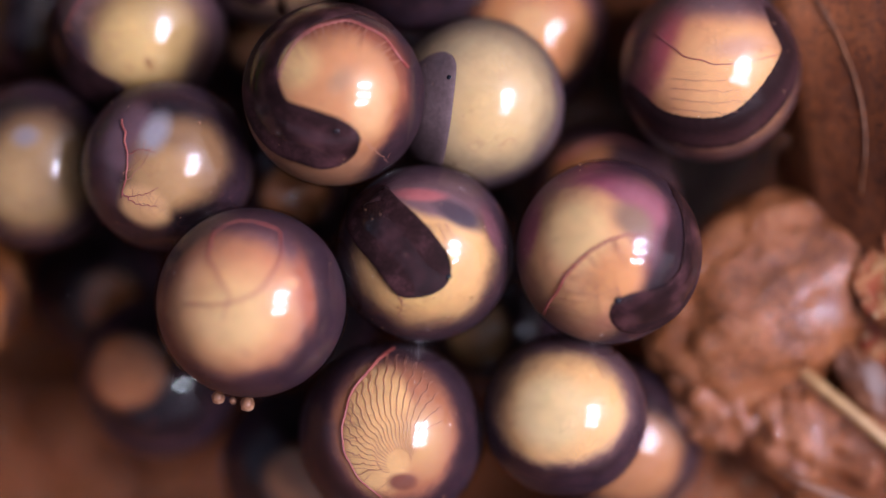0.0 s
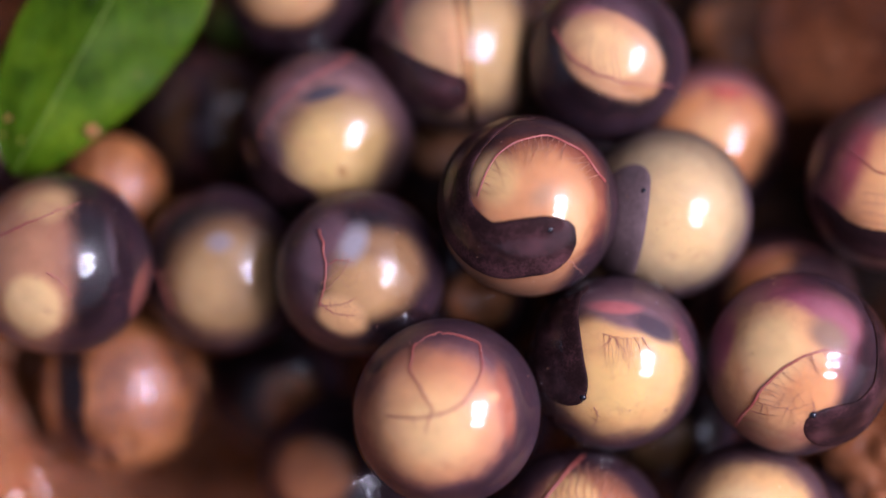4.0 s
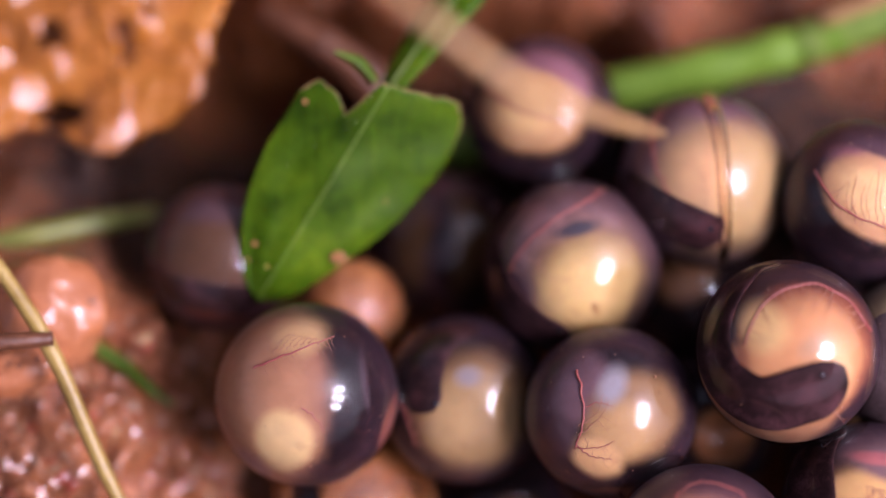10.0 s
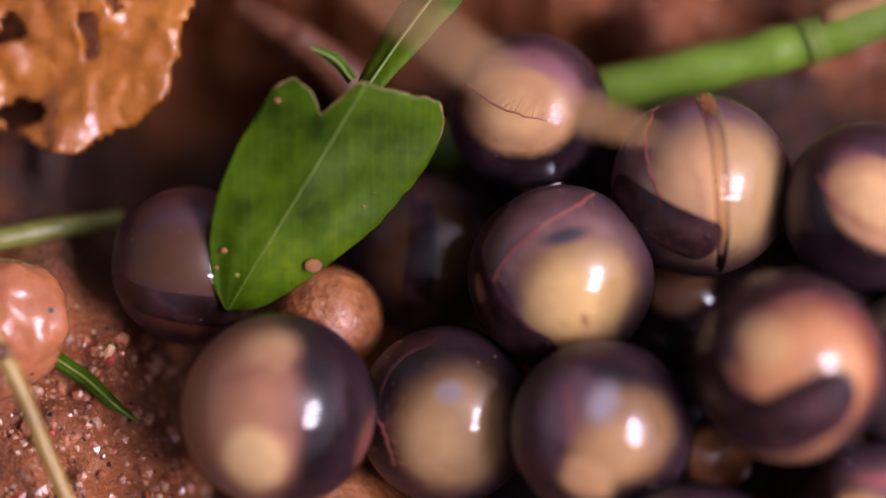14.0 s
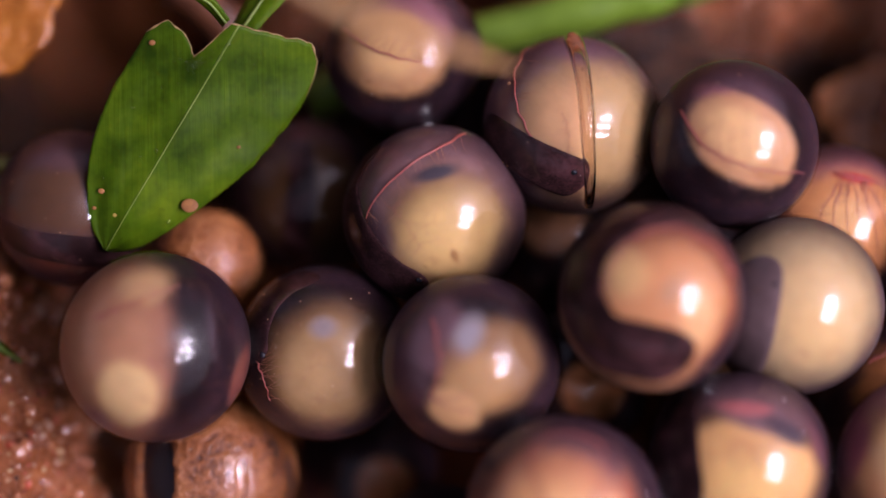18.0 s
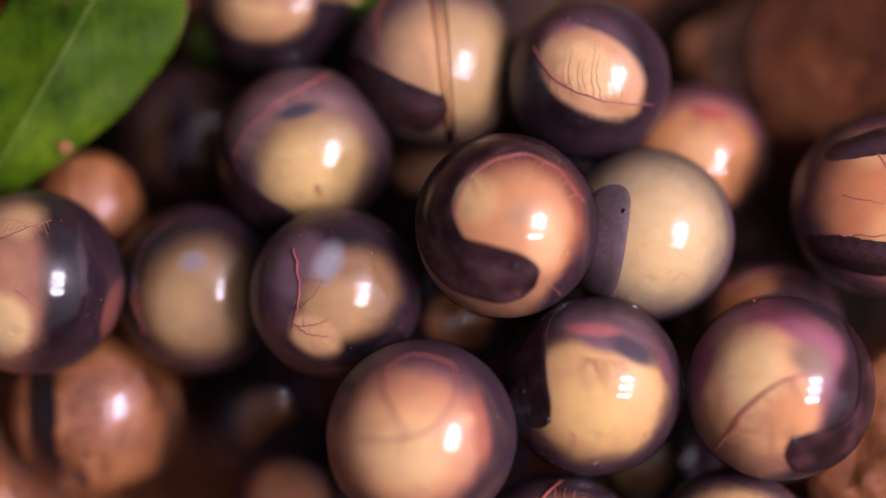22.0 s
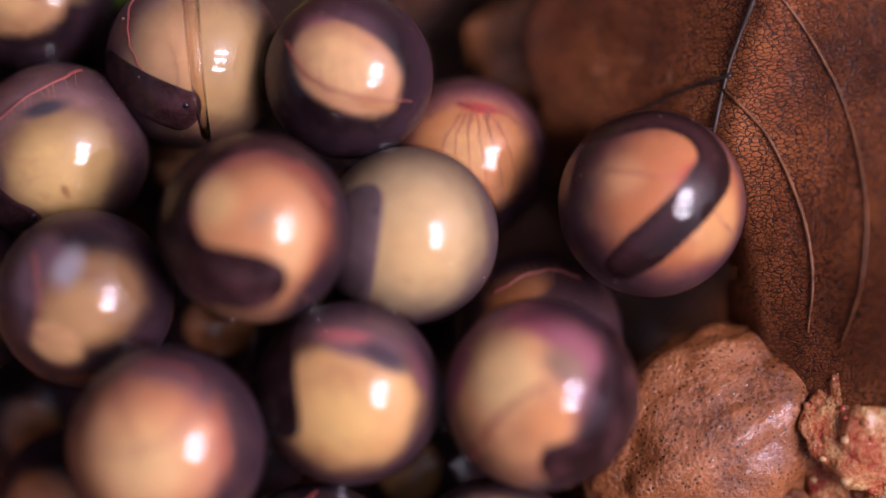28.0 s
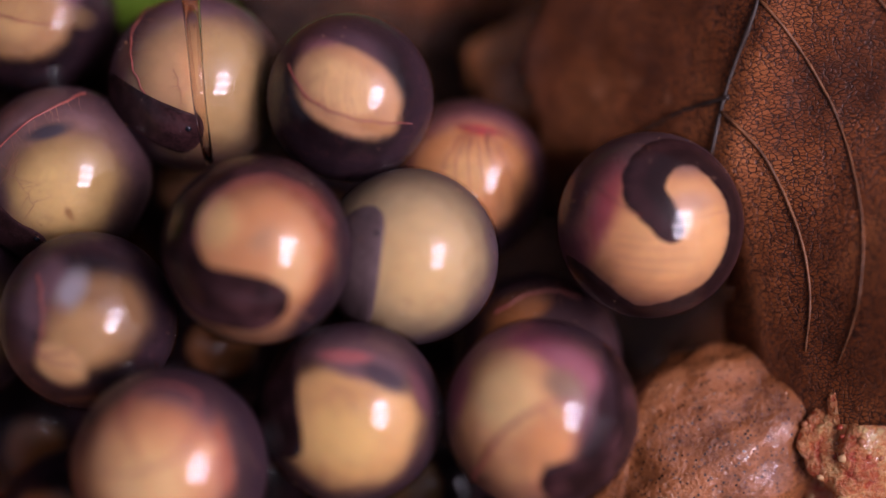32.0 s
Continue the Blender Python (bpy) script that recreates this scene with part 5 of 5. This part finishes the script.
LEAFVEIN = mottled("brown_vein", [(0.35, (0.04, 0.014, 0.006)), (0.65, (0.26, 0.095, 0.03))], 900, (0.4, 0.6), 0.00003)
VEIN = mottled("black_vein", [(0.3, (0.012, 0.008, 0.006)), (0.7, (0.05, 0.025, 0.016))], 900, (0.4, 0.6), 0.00003)
dead_leaf()
chip("clay_smear", "orange clay stuck low on the dead leaf", "clay", 12.4, 8.2, -8.2, (3.6, 2.8, 1.2), MUDDY, 0, 5.0, 0.3)


def motions():
    def turn(x=0, y=0, z=0):
        return pose(0, 0, 0, x, y, z)
    walk(hook_body, [(0, turn(0, 0, -8)), (1.5, turn(-2, 0, 0)), (3, turn(-5, 0, 10)), (5.5, turn(-10, 0, 32)), (7, turn(-12, 0, 45)), (8, turn(-12, 0, 36)), (9.2, turn(-10, 0, 26)), (10.4, turn(-8, 0, 30)), (11.2, turn(-6, 0, 14)), (12, turn(-5, 0, 5)), (12.8, turn(-8, 0, 18)), (13.4, turn(-12, 0, 46)), (14.5, turn(-8, 0, 30)), (15.6, turn(-4, 0, 16)), (17, turn(0, 0, 2)), (19, turn(0, 0, 0)), (23, turn(0, 0, -5)), (26.5, turn(0, 0, -6)), (28, turn()), (32, turn())])
    walk(middle_body, [(0, turn(0, 38, 25)), (1, turn(0, 30, 16)), (2, turn(0, 18, 8)), (3, turn(0, 9, 3)), (6, turn()), (20, turn(0, -4, 0)), (24.5, turn(0, -6, 0)), (26.5, turn(0, 6, -10)), (28, turn(0, -4, 0)), (32, turn(0, -4, 0))])
    walk(olive_body, [(0, turn(0, -40)), (6, turn(0, -30)), (8, turn(0, -26)), (9, turn(0, -8)), (9.5, turn()), (10, turn(0, 2)), (11, turn(0, 4, 6)), (12, turn(0, -8)), (13, turn(0, -28)), (15.6, turn(0, -30)), (17, turn(0, -14)), (18.5, turn(0, -20)), (20, turn(0, -6)), (21, turn(0, -6)), (23, turn(0, -40)), (32, turn(0, -50))])
    walk(upper_body, [(0, turn(0, 20)), (9.5, turn(0, 20)), (11, turn()), (12, turn(0, 10)), (13, turn(0, 25)), (32, turn(0, 25))])

    # the bending embryo: its midline at each time, from one end to the other, over the face of the egg
    smile = [(0.7, 0.5), (0.85, 0.1), (0.5, -0.45), (0.05, -0.72), (-0.55, -0.65), (-0.9, -0.3)]
    arch = [(0.85, -0.4), (0.85, 0.15), (0.5, 0.55), (0.05, 0.5), (-0.25, -0.1), (-0.25, -0.8)]
    lines = [
        (0, smile), (12, smile), (21.6, arch),
        (22.0, [(-0.75, -0.5), (-0.05, -0.62), (0.5, -0.5), (0.75, -0.05), (0.6, 0.45), (0.1, 0.7), (-0.5, 0.6)]),
        (22.4, arch),
        (22.8, [(-0.85, -0.25), (-0.2, -0.55), (0.44, -0.46), (0.69, 0.04), (0.35, 0.52), (-0.15, 0.66)]),
        (23.0, [(0.85, 0.1), (0.6, 0.58), (0.1, 0.7), (-0.25, 0.35), (-0.1, -0.1), (0.12, -0.45), (-0.05, -0.85)]),
        (23.2, [(0.77, -0.6), (0.84, 0.0), (0.46, 0.44), (-0.18, 0.38), (-0.49, -0.13), (-0.43, -0.78)]),
        (23.6, [(-0.84, -0.46), (-0.1, -0.64), (0.48, -0.46), (0.74, -0.05), (0.65, 0.3), (0.2, 0.6), (-0.36, 0.55)]),
        (24.0, [(0.9, 0.28), (0.55, 0.7), (0.1, 0.83), (-0.4, 0.6), (-0.5, 0.1), (-0.25, -0.35), (-0.1, -0.85)]),
        (24.4, [(0.86, 0.55), (0.93, 0.0), (0.66, -0.28), (0.3, -0.05), (-0.2, 0.18), (-0.62, -0.06), (-0.6, -0.56)]),
        (25.4, arch),
        (26.5, [(-0.85, 0.12), (-0.75, -0.3), (-0.35, -0.55), (0.12, -0.45), (0.38, -0.05), (0.33, 0.4), (0.02, 0.68), (-0.4, 0.6)]),
        (26.8, [(0.62, -0.38), (0.9, 0.15), (0.6, 0.7), (0.2, 0.88), (-0.3, 0.8), (-0.35, 0.35), (-0.25, -0.15), (-0.5, -0.6)]),
        (27.1, [(0.66, -0.3), (0.9, 0.2), (0.65, 0.65), (0.2, 0.85), (-0.3, 0.8), (-0.6, 0.45), (-0.52, 0.0), (-0.68, -0.55)]),
        (27.4, [(0.18, -0.42), (0.45, -0.1), (0.58, 0.3), (0.4, 0.7), (-0.1, 0.87), (-0.6, 0.75), (-0.92, 0.2)]),
        (27.7, [(-0.38, -0.72), (0.0, -0.38), (0.35, 0.0), (0.55, 0.4), (0.3, 0.76), (-0.1, 0.86), (-0.6, 0.68)]),
        (28.0, [(-0.36, -0.66), (0.02, -0.34), (0.4, 0.04), (0.62, 0.4), (0.45, 0.74), (0.0, 0.9), (-0.6, 0.75)]),
        (28.3, [(0.35, -0.38), (0.65, -0.28), (0.92, 0.0), (0.8, 0.45), (0.4, 0.85), (-0.1, 0.95), (-0.7, 0.68)]),
        (28.6, [(-0.05, -0.52), (0.4, -0.4), (0.8, -0.22), (0.95, 0.15), (0.78, 0.6), (0.3, 0.93), (-0.4, 0.9), (-0.9, 0.4)]),
        (29.0, [(-0.1, -0.67), (0.32, -0.54), (0.7, -0.2), (0.93, 0.2), (0.8, 0.58), (0.3, 0.95), (-0.4, 0.9), (-0.9, 0.4)]),
        (29.4, [(0.3, -0.73), (0.7, -0.48), (0.93, 0.0), (0.9, 0.4), (0.6, 0.77), (0.1, 0.97), (-0.5, 0.85), (-0.95, 0.3)]),
        (29.8, [(0.2, -0.68), (0.66, -0.42), (0.93, 0.05), (0.9, 0.4), (0.6, 0.77), (0.1, 0.97), (-0.5, 0.85), (-0.95, 0.3)]),
        (30.2, [(-0.08, -0.46), (0.35, -0.4), (0.7, -0.24), (0.94, 0.1), (0.75, 0.6), (0.1, 0.97), (-0.5, 0.85), (-0.95, 0.3)]),
        (30.6, [(-0.06, -0.25), (0.26, -0.16), (0.55, 0.0), (0.86, 0.3), (0.75, 0.6), (0.1, 0.97), (-0.6, 0.78), (-0.97, 0.1)]),
        (31.0, [(-0.12, -0.12), (0.08, 0.2), (0.4, 0.4), (0.75, 0.28), (0.93, -0.1), (0.75, -0.55), (0.3, -0.92), (-0.4, -0.9)]),
        (31.4, [(-0.25, -0.08), (-0.2, 0.35), (0.3, 0.62), (0.8, 0.25), (0.88, -0.2), (0.66, -0.62), (0.1, -0.93), (-0.6, -0.75)]),
        (32.0, [(0.08, 0.02), (-0.15, 0.38), (0.05, 0.72), (0.45, 0.74), (0.85, 0.3), (0.86, -0.3), (0.5, -0.78), (-0.2, -0.95), (-0.8, -0.5)]),
    ]
    rows = [[] for _ in SEGMENTS]
    for t, line in lines:
        pts = [on_ball(x, y, 1.0) for x, y in glide(line, 200)]
        far = np.cumsum([0] + [float(np.linalg.norm(q - p)) for p, q in zip(pts, pts[1:])])
        for i, one in enumerate(rows):
            k = int(np.argmin(abs(far - far[-1] * i / (len(SEGMENTS) - 1))))
            up = Vector(pts[k]).normalized()
            along = Vector(pts[max(k - 2, 0)]) - Vector(pts[min(k + 2, 200)])
            along = (along - up * along.dot(up)).normalized()
            one.append((t, Matrix((along, up.cross(along), up)).transposed().to_4x4()))
    for ob, one in zip(SEGMENTS, rows):
        walk(ob, one + [(32.0, one[-1][1])] if one[-1][0] < 32 else one)
    walk(spinner_yolk, [(0, turn(0, 180, 0)), (6, turn(0, 180, 0)), (12, turn(0, 150, 0)), (15, turn(0, 90, 0)), (18, turn(0, 30, 0)), (21, turn()), (22, turn(0, 0, -30)), (22.4, turn()), (22.8, turn(0, 0, -30)), (23.2, turn()), (23.6, turn(0, 0, -30)), (24, turn(0, 0, 20)), (24.5, turn(0, 0, 30)), (26.5, turn(0, 0, -20)), (27.1, turn(0, 0, 10)), (27.7, turn(0, 0, 20)), (28.0, turn(0, 15, 15)), (28.2, turn(0, 95, 5)), (28.4, turn(0, 165, 0)), (28.6, turn(0, 180, 0)), (29.5, turn(0, 182, 0)), (30.4, turn(0, 180, 8)), (31.2, turn(0, 186, 0)), (32, turn(0, 186, 0))])


motions()
